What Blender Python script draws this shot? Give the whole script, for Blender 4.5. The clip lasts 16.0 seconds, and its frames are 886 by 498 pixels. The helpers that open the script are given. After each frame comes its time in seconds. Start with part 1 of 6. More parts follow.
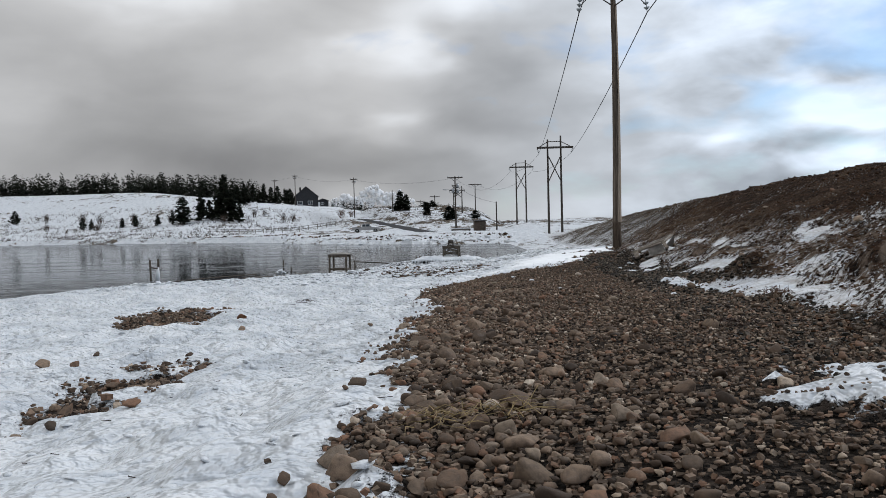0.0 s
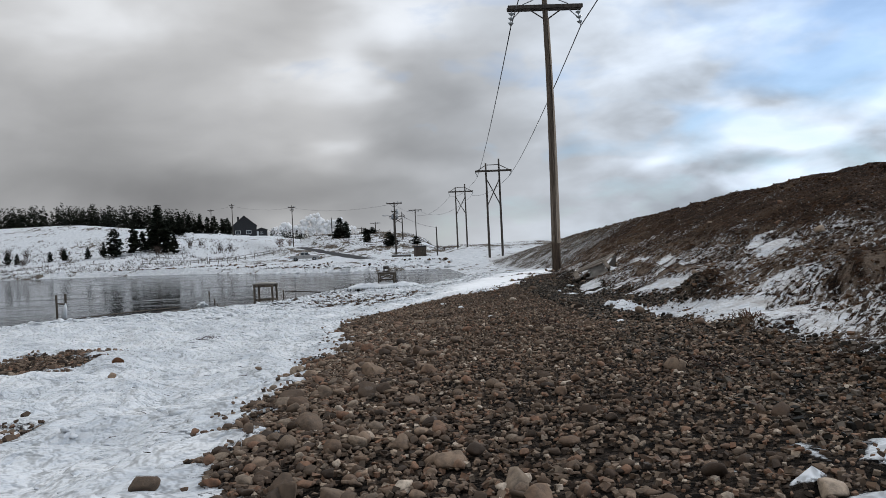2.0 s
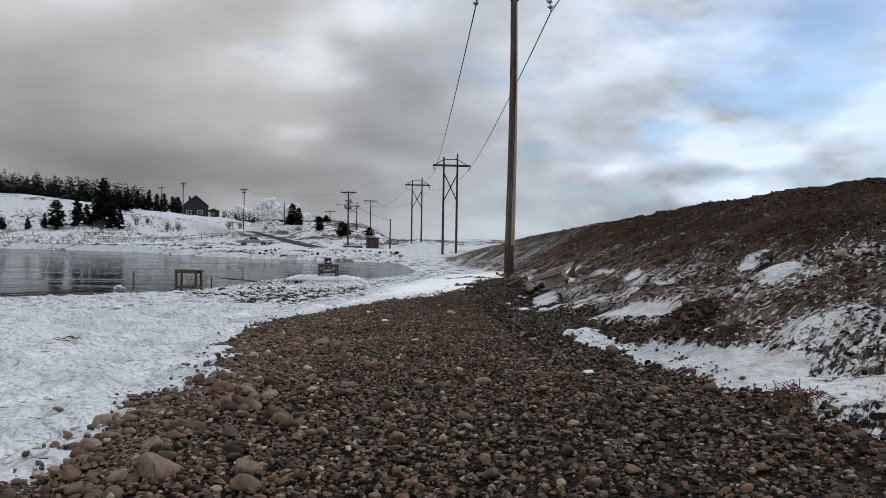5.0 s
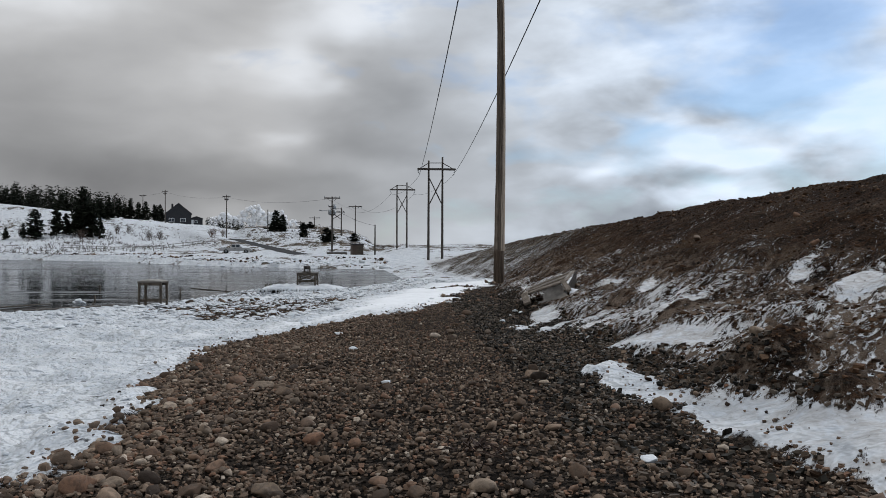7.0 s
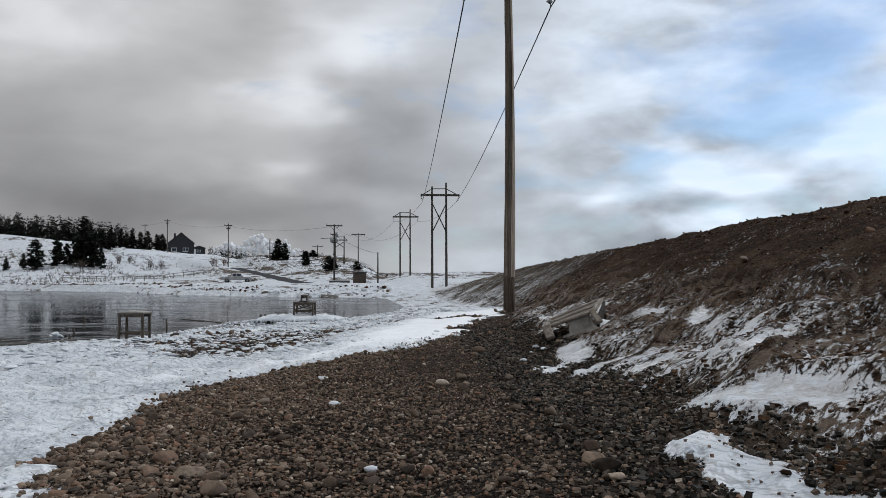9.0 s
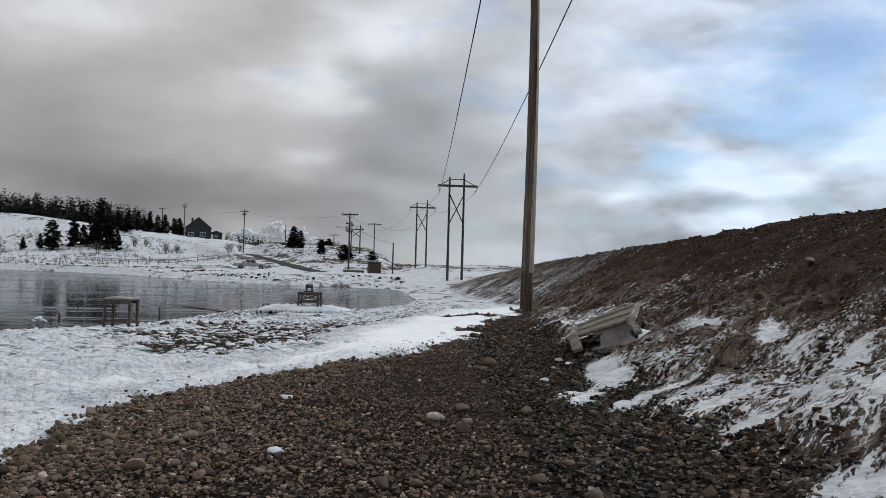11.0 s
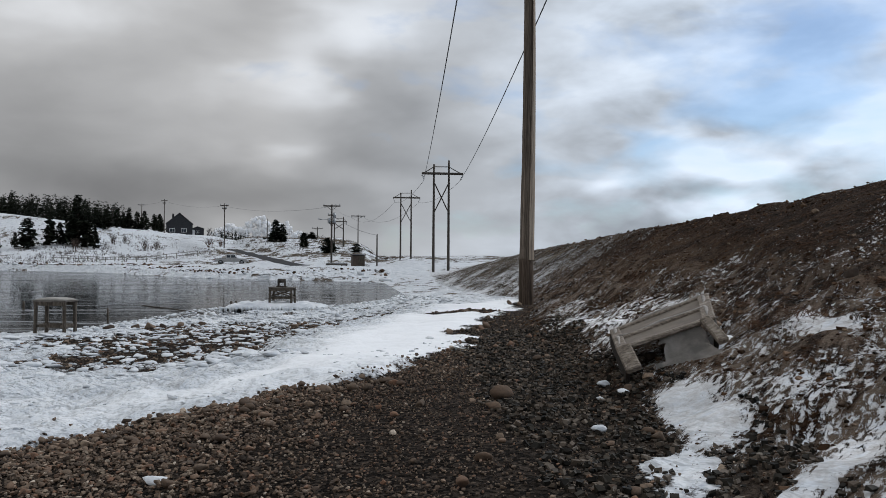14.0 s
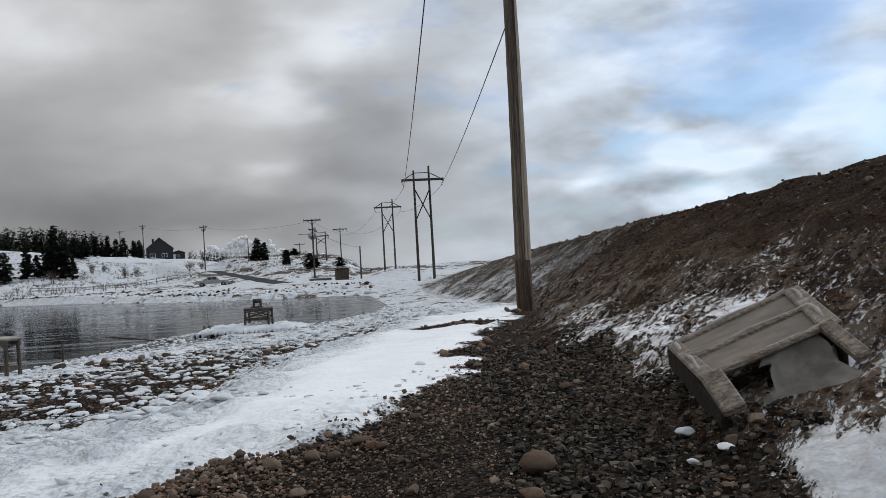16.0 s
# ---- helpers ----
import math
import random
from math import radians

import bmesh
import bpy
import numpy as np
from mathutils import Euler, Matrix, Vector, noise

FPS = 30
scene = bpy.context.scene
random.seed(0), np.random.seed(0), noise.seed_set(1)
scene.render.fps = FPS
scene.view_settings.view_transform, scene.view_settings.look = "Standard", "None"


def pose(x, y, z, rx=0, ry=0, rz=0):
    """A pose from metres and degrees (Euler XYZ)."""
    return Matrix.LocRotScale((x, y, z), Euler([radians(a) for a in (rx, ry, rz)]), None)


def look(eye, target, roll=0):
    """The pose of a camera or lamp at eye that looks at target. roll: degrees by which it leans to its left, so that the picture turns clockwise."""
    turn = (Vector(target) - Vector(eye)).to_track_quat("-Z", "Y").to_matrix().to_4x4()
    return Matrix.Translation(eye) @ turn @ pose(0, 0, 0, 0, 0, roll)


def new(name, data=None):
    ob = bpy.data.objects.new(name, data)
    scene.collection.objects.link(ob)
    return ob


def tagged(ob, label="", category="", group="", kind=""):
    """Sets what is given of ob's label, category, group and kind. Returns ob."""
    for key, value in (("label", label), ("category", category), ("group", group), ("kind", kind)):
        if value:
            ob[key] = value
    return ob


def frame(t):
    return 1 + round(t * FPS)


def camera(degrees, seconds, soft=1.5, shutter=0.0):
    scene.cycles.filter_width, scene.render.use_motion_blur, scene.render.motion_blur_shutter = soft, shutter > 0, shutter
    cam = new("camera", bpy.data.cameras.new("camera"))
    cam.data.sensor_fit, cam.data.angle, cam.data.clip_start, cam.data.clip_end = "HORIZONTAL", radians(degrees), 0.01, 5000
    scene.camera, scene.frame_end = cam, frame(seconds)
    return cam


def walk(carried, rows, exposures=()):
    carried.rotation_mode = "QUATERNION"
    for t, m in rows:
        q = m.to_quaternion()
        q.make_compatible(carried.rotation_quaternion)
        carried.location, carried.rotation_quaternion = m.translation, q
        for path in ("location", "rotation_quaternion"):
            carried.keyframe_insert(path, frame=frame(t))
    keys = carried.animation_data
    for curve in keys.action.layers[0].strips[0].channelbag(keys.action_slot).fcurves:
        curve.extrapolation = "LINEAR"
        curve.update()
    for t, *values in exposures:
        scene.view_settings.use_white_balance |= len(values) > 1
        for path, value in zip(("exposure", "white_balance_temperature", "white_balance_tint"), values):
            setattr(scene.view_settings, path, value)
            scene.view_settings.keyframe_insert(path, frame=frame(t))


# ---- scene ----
cam = camera(56.7, 16.0, soft=0.8)
PATH = [
    (0, (-6.938, -35.461, 1.077), (-6.97, -33.462, 1.022), -1.4),
    (0.5, (-6.77, -35.01, 1.067), (-6.799, -33.011, 1.026), -2.1),
    (1, (-6.683, -34.522, 1.029), (-6.662, -32.522, 1.014), -2.4),
    (1.5, (-6.605, -34.027, 0.971), (-6.534, -32.028, 0.978), -1.8),
    (2, (-6.504, -33.596, 0.983), (-6.395, -31.599, 0.987), -2.7),
    (2.5, (-6.448, -33.218, 0.978), (-6.288, -31.224, 0.97), -2.6),
    (3, (-6.365, -32.721, 1.0), (-6.165, -30.731, 0.985), -1.4),
    (3.5, (-6.235, -32.214, 0.999), (-6.01, -30.227, 0.995), -0.1),
    (3.7, (-6.181, -32.022, 1.014), (-5.959, -30.035, 1.011), 0.2),
    (5.8, (-5.744, -30.012, 1.079), (-5.526, -28.024, 1.063), 1.0),
    (6, (-5.703, -29.807, 1.087), (-5.486, -27.819, 1.071), 0.9),
    (6.5, (-5.64, -29.226, 1.122), (-5.396, -27.241, 1.108), 0.7),
    (7, (-5.591, -28.564, 1.112), (-5.341, -26.58, 1.113), 0.2),
    (7.5, (-5.512, -27.943, 1.118), (-5.268, -25.958, 1.135), -0.9),
    (8, (-5.449, -27.431, 1.117), (-5.197, -25.447, 1.155), -0.9),
    (8.5, (-5.431, -26.891, 1.104), (-5.183, -24.907, 1.166), 0.3),
    (9, (-5.352, -26.293, 1.065), (-5.111, -24.308, 1.134), -0.2),
    (9.5, (-5.284, -25.733, 1.072), (-5.043, -23.748, 1.136), -0.0),
    (10, (-5.184, -25.157, 1.09), (-4.958, -23.171, 1.151), 1.1),
    (10.2, (-5.13, -24.933, 1.096), (-4.918, -22.945, 1.155), 1.0),
    (12.3, (-4.713, -22.641, 1.087), (-4.522, -20.651, 1.126), 2.2),
    (12.5, (-4.683, -22.4, 1.081), (-4.49, -20.409, 1.122), 1.9),
    (13, (-4.663, -21.839, 1.065), (-4.45, -19.851, 1.107), 2.2),
    (13.5, (-4.649, -21.276, 1.05), (-4.406, -19.291, 1.082), 1.6),
    (14, (-4.595, -20.667, 1.021), (-4.36, -18.681, 1.051), 0.4),
    (14.5, (-4.533, -20.161, 1.012), (-4.282, -18.177, 1.046), -0.3),
    (15, (-4.48, -19.59, 1.019), (-4.198, -17.61, 1.055), -0.9),
    (15.5, (-4.418, -18.956, 0.987), (-4.135, -16.977, 1.027), -2.0),
    (16, (-4.348, -18.356, 0.99), (-4.075, -16.375, 1.038), -3.3),
]
walk(cam, [(t, look(eye, target, roll)) for t, eye, target, roll in PATH], [(0, 0.15), (1.5, 0.12), (3.5, 0.02), (9, -0.02), (16, -0.06)])

# ---- light ----
WATER = -1.05
SUN_EL, SUN_AZ = 28.0, 62.0   # degrees; azimuth from +y towards +x
world = bpy.data.worlds.new("sky")
scene.world = world
world.use_nodes = True
wt = world.node_tree
wt.nodes.clear()


def wn(kind, **inputs):
    n = wt.nodes.new(kind)
    for k, v in inputs.items():
        n.inputs[k].default_value = v
    return n


def wmath(op, a, b=None, clamp=False):
    n = wt.nodes.new("ShaderNodeMath")
    n.operation, n.use_clamp = op, clamp
    for i, v in enumerate((a, b)):
        if v is None:
            continue
        if isinstance(v, (int, float)):
            n.inputs[i].default_value = v
        else:
            wt.links.new(v, n.inputs[i])
    return n.outputs[0]


def wramp(fac, stops):
    n = wt.nodes.new("ShaderNodeValToRGB")
    el = n.color_ramp.elements
    while len(el) < len(stops):
        el.new(0.5)
    for e, (p, c) in zip(el, stops):
        e.position, e.color = p, (*c, 1)
    wt.links.new(fac, n.inputs[0])
    return n.outputs[0]


def wmix(fac, a, b):
    n = wt.nodes.new("ShaderNodeMix")
    n.data_type = "RGBA"
    wt.links.new(fac, n.inputs[0])
    wt.links.new(a, n.inputs[6])
    wt.links.new(b, n.inputs[7])
    return n.outputs[2]


sky = wn("ShaderNodeTexSky")
sky.sky_type, sky.sun_disc = "NISHITA", False
sky.sun_elevation, sky.sun_rotation = radians(SUN_EL), radians(SUN_AZ)
sky.air_density, sky.dust_density = 1.0, 0.6
tc = wn("ShaderNodeTexCoord")
sep = wn("ShaderNodeSeparateXYZ")
wt.links.new(tc.outputs["Generated"], sep.inputs[0])
sx, sy, sz = sep.outputs
# soft heaps of cloud, flattened towards the horizon
flat = wn("ShaderNodeMapping")
flat.inputs["Scale"].default_value = (1.0, 1.0, 2.3)
flat.inputs["Location"].default_value = (3.1, 0.4, 1.7)
wt.links.new(tc.outputs["Generated"], flat.inputs[0])
big = wn("ShaderNodeTexNoise", Scale=2.7, Detail=3.0, Roughness=0.45, Distortion=0.3)
wt.links.new(flat.outputs[0], big.inputs["Vector"])
fine = wn("ShaderNodeTexNoise", Scale=5.5, Detail=6.0, Roughness=0.5, Distortion=0.35)
wt.links.new(flat.outputs[0], fine.inputs["Vector"])
east = wmath("MAXIMUM", sx, -0.3)
# bearing and height of the view in degrees, stirred a little so that the heaps billow
stir = wn("ShaderNodeTexNoise", Scale=7.0, Detail=3.0, Roughness=0.45)
wt.links.new(flat.outputs[0], stir.inputs["Vector"])
stir_sep = wn("ShaderNodeSeparateColor")
wt.links.new(stir.outputs["Color"], stir_sep.inputs[0])
bearing = wmath("MULTIPLY", wmath("ARCTAN2", sx, sy), 57.2958)
rise = wmath("MULTIPLY", wmath("ARCSINE", sz), 57.2958)
bearing = wmath("ADD", bearing, wmath("MULTIPLY", wmath("SUBTRACT", stir_sep.outputs[0], 0.5), 11.0))
rise = wmath("ADD", rise, wmath("MULTIPLY", wmath("SUBTRACT", stir_sep.outputs[1], 0.5), 4.5))


def heaps(rows):
    """Sum of soft heaps: bearing, height, half widths, weight."""
    total = None
    for az, el, ra, re_, weight in rows:
        u_ = wmath("DIVIDE", wmath("SUBTRACT", bearing, az), ra)
        v_ = wmath("DIVIDE", wmath("SUBTRACT", rise, el), re_)
        q_ = wmath("ADD", wmath("MULTIPLY", u_, u_), wmath("MULTIPLY", v_, v_))
        g_ = wmath("MULTIPLY", wmath("EXPONENT", wmath("MULTIPLY", q_, -1.0)), weight)
        total = g_ if total is None else wmath("ADD", total, g_)
    return total


CLOUDS = ((-19.8, 15.8, 4.2, 2.3, 0.10), (-21.1, 9.3, 4.6, 3.4, -0.06), (-6.6, 17.3, 3.4, 1.9, -0.05), (-4.5, 12.0, 4.6, 2.3, 0.12), (1.0, 15.8, 4.6, 2.3, 0.15), (2.4, 11.7, 4.4, 2.8, -0.12),
          (6.2, 10.3, 2.7, 1.9, -0.06), (-5.3, 7.2, 2.7, 1.3, 0.10), (2.1, 7.1, 4.2, 1.5, -0.10), (-12.9, 4.7, 8.4, 1.9, -0.12), (-3.0, 3.6, 5.7, 1.1, -0.08), (10.6, 1.9, 6.8, 1.7, 0.05),
          (15.2, 14.4, 4.6, 3.4, 0.06), (15.8, 5.3, 1.9, 0.8, 0.13), (13.1, 6.5, 2.3, 1.1, -0.08), (25.3, 13.0, 4.2, 2.3, 0.06))
BRIGHT = ((23.3, 7.1, 2.7, 1.1, 0.20), (28.3, 5.9, 2.7, 0.9, 0.20), (26.1, 3.6, 3.4, 0.9, 0.25), (32.0, 7.8, 3.4, 1.1, 0.25), (34.6, 10.3, 2.7, 2.3, 0.15), (22.6, 5.0, 3.8, 0.7, -0.06))
GAPS = ((29.8, 12.6, 3.4, 3.4, 0.90), (19.6, 8.0, 1.9, 0.7, 0.60), (25.1, 4.4, 2.3, 0.6, 0.50), (31.1, 8.6, 3.0, 0.7, 0.40), (28.0, 9.9, 3.4, 0.9, 0.50), (33.1, 14.6, 3.0, 1.9, 0.50))
tone = wmath("ADD", wmath("MULTIPLY", wmath("SUBTRACT", big.outputs[0], 0.5), 0.25), wmath("MULTIPLY", wmath("SUBTRACT", fine.outputs[0], 0.5), 0.24))
tone = wmath("ADD", wmath("ADD", tone, wmath("MULTIPLY", sz, 0.45)), wmath("MULTIPLY", east, 0.25))
puff = wn("ShaderNodeTexNoise", Scale=11.0, Detail=4.0, Roughness=0.5, Distortion=0.2)
wt.links.new(flat.outputs[0], puff.inputs["Vector"])
tone = wmath("ADD", tone, wmath("MULTIPLY", wmath("SUBTRACT", puff.outputs[0], 0.5), wmath("MULTIPLY", wmath("MULTIPLY", wmath("SUBTRACT", sx, 0.08), 3.0, True), 0.75)))
tone = wmath("ADD", wmath("ADD", tone, 0.44), wmath("MULTIPLY", wmath("ADD", heaps(CLOUDS), heaps(BRIGHT)), 1.5))
cloud_col = wramp(tone, [(0.20, (0.185, 0.187, 0.192)), (0.40, (0.335, 0.338, 0.345)), (0.54, (0.48, 0.485, 0.495)), (0.70, (0.72, 0.74, 0.77)), (0.86, (0.93, 0.95, 0.98))])
holes = wn("ShaderNodeTexNoise", Scale=8.0, Detail=5.0, Roughness=0.5, Distortion=0.3)
wt.links.new(flat.outputs[0], holes.inputs["Vector"])
gap = wmath("ADD", wmath("ADD", wmath("MULTIPLY", holes.outputs[0], 1.7), wmath("MULTIPLY", east, 0.60)), wmath("MULTIPLY", heaps(GAPS), 0.55))
gap_mask = wramp(wmath("SUBTRACT", gap, 0.70), [(0.30, (0, 0, 0)), (0.55, (0.30, 0.30, 0.30)), (0.92, (0.66, 0.66, 0.66))])
blue = wn("ShaderNodeMix")
blue.data_type, blue.blend_type = "RGBA", "MULTIPLY"
blue.inputs[0].default_value = 1.0
wt.links.new(sky.outputs[0], blue.inputs[6])
blue.inputs[7].default_value = (0.062, 0.083, 0.110, 1)
cool = wn("ShaderNodeMix")
cool.data_type, cool.blend_type = "RGBA", "MULTIPLY"
wt.links.new(wmath("MULTIPLY", wmath("ADD", sx, 0.10), 2.2, True), cool.inputs[0])
wt.links.new(cloud_col, cool.inputs[6])
cool.inputs[7].default_value = (0.84, 0.93, 1.04, 1)
both = wmix(gap_mask, cool.outputs[2], blue.outputs[2])
bg = wn("ShaderNodeBackground", Strength=1.08)
wt.links.new(both, bg.inputs[0])
out = wn("ShaderNodeOutputWorld")
wt.links.new(bg.outputs[0], out.inputs[0])

sun = new("sun", bpy.data.lights.new("sun", "SUN"))
sun.data.energy, sun.data.angle, sun.data.color = 1.2, radians(10), (1.0, 0.95, 0.88)
_d = Vector((math.sin(radians(SUN_AZ)) * math.cos(radians(SUN_EL)), math.cos(radians(SUN_AZ)) * math.cos(radians(SUN_EL)), math.sin(radians(SUN_EL))))
sun.matrix_world = look(_d * 100, (0, 0, 0))


# ---- noise on arrays ----
def _hash(ix, iy, seed):
    n = (ix.astype(np.int64) * 374761393 + iy.astype(np.int64) * 668265263 + seed * 1442695041) & 0x7FFFFFFF
    n = ((n ^ (n >> 13)) * 1274126177) & 0x7FFFFFFF
    return ((n ^ (n >> 16)) & 0xFFFF) / 65535.0


def vnoise(x, y, seed=0):
    ix, iy = np.floor(x), np.floor(y)
    fx, fy = x - ix, y - iy
    fx, fy = fx * fx * (3 - 2 * fx), fy * fy * (3 - 2 * fy)
    a, b = _hash(ix, iy, seed), _hash(ix + 1, iy, seed)
    c, d = _hash(ix, iy + 1, seed), _hash(ix + 1, iy + 1, seed)
    return (a * (1 - fx) + b * fx) * (1 - fy) + (c * (1 - fx) + d * fx) * fy


def fbm(x, y, scale, octaves=4, seed=0):
    """About 0 to 1, mean 0.5; scale: metres of the largest lumps."""
    s, amp, tot = 0, 1.0, 0
    x, y = np.asarray(x, float) / scale, np.asarray(y, float) / scale
    for k in range(octaves):
        s = s + amp * vnoise(x * 2**k + 17.3 * k, y * 2**k - 9.1 * k, seed + k)
        tot += amp
        amp *= 0.55
    return s / tot


def smooth(a, b, v):
    t = np.clip((v - a) / (b - a), 0, 1)
    return t * t * (3 - 2 * t)


# ---- the lie of the land ----
YS = [-60, -40, -30.5, -27, -24.5, -20, -16.5, -12, -6, 0, 10, 30, 50, 72, 110, 200, 900]
TOE_X = [-8, -6.2, -4.3, -3.75, -3.4, -3.0, -2.7, -2.3, -1.5, 0.2, 0.9, 2.2, 3.3, 4.5, 8, 16, 60]
TOE_Z = [0.5, 0.3, 0.2, 0.16, 0.1, 0.03, -0.04, -0.08, -0.06, -0.05, -0.35, -0.65, -0.7, -0.5, 0.2, 0.8, 1.2]
CREST_X = [2, 3.0, 3.8, 4.0, 4.1, 4.2, 4.3, 4.3, 4.4, 4.7, 5.4, 7.2, 8.4, 9.5, 14, 24, 80]
CREST_Z = [2.95, 2.8, 2.65, 2.56, 2.53, 2.52, 2.5, 2.46, 2.38, 2.2, 2.02, 1.76, 1.15, 0.5, 0.4, 0.9, 1.3]
# edge of the water, all round the cove
SHORE = [(-60, -60), (-26, -40), (-22.5, -8), (-21.5, -4.2), (-18.5, -1.7), (-15.0, 1.2), (-12.1, 4.4), (-10.8, 11.0), (-10, 15.5),
         (-6, 17.0), (-3.6, 19), (-2.0, 24), (-0.8, 30), (0.0, 40), (0.2, 50), (-2, 60), (-8, 65), (-14, 69), (-20, 74), (-28, 87), (-40, 108), (-52, 120), (-75, 140), (-110, 158), (-200, 172), (-600, 180), (-600, -60)]
# bare pebbles between the snow and the bank
SNOW_EDGE = [(-8.6, -45), (-7.22, -32.4), (-7.10, -31), (-7.22, -29.3), (-7.62, -28.4), (-7.5, -26.4), (-7.55, -24.8), (-7.4, -23.5), (-7.3, -22.2), (-7.35, -20.5), (-7.5, -19.5), (-7.65, -18.0), (-7.8, -16.5), (-7.6, -15.3), (-7.4, -14.2),
             (-6.95, -13.7), (-6.3, -13.65), (-5.6, -13.3), (-5.1, -12.95), (-4.7, -12.7), (-4.3, -12.4), (-3.8, -11.6), (-3.3, -10.8), (-3.02, -10.1), (-2.65, -8.0), (-1.7, -4.6), (-0.9, -3.0), (-0.35, -0.3), (0.6, 0.5), (4, -10), (5, -45)]


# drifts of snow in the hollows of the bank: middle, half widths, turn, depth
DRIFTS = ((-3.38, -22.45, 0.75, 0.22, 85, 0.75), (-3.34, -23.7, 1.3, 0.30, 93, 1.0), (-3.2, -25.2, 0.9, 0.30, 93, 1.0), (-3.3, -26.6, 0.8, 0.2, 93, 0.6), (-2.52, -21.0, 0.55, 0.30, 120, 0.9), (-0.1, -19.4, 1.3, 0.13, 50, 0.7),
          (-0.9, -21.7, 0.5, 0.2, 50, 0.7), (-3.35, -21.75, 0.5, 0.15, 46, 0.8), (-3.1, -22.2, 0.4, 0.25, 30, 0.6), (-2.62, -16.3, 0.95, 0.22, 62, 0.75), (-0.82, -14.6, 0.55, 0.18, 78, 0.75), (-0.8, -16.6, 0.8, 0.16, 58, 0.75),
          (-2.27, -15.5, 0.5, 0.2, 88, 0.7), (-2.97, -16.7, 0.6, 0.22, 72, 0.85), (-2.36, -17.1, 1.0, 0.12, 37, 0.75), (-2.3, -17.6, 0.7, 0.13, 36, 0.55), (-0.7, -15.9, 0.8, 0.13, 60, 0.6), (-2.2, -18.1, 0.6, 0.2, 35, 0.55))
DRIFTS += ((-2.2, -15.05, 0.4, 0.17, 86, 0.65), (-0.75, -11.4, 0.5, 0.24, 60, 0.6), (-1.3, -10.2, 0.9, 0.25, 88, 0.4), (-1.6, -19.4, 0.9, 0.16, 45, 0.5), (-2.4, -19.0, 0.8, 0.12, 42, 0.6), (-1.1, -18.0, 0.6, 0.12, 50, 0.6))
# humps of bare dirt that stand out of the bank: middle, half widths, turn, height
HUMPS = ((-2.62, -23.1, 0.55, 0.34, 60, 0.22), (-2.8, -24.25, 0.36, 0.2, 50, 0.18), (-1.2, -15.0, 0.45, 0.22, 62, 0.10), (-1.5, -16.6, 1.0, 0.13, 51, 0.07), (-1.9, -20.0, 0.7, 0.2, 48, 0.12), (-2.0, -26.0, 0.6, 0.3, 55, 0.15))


def signed(poly, x, y):
    """Distance to the outline of a polygon, positive outside."""
    best, inside = np.full(x.shape, 1e9), np.zeros(x.shape, bool)
    n = len(poly)
    for i in range(n):
        (ax, ay), (bx, by) = poly[i], poly[(i + 1) % n]
        dx, dy = bx - ax, by - ay
        t = np.clip(((x - ax) * dx + (y - ay) * dy) / (dx * dx + dy * dy), 0, 1)
        best = np.minimum(best, np.hypot(x - ax - t * dx, y - ay - t * dy))
        cross = ((ay > y) != (by > y)) & (x < dx * (y - ay) / (dy if dy else 1e-9) + ax)
        inside ^= cross
    return np.where(inside, -best, best)


def gauss(x, y, cx, cy, rx, ry, turn=0.0):
    c, s = math.cos(radians(turn)), math.sin(radians(turn))
    u, v = (x - cx) * c + (y - cy) * s, -(x - cx) * s + (y - cy) * c
    return np.exp(-((u / rx) ** 2 + (v / ry) ** 2))


ROAD = [(-4, 104, -0.35), (-10.1, 112, -0.12), (-15.1, 125, 0.55), (-23.1, 150, 2.0), (-31.6, 175, 3.6), (-42, 205, 5.6), (-54, 240, 8.0), (-64, 290, 10.2), (-66, 360, 11.4)]


def road_at(x, y):
    """Distance from the middle of the road, and its height there."""
    best, height = np.full(x.shape, 1e9), np.zeros(x.shape)
    for (ax, ay, az), (bx, by, bz) in zip(ROAD, ROAD[1:]):
        dx, dy = bx - ax, by - ay
        t = np.clip(((x - ax) * dx + (y - ay) * dy) / (dx * dx + dy * dy), 0, 1)
        r = np.hypot(x - ax - t * dx, y - ay - t * dy)
        height = np.where(r < best, az + t * (bz - az), height)
        best = np.minimum(best, r)
    return best, height


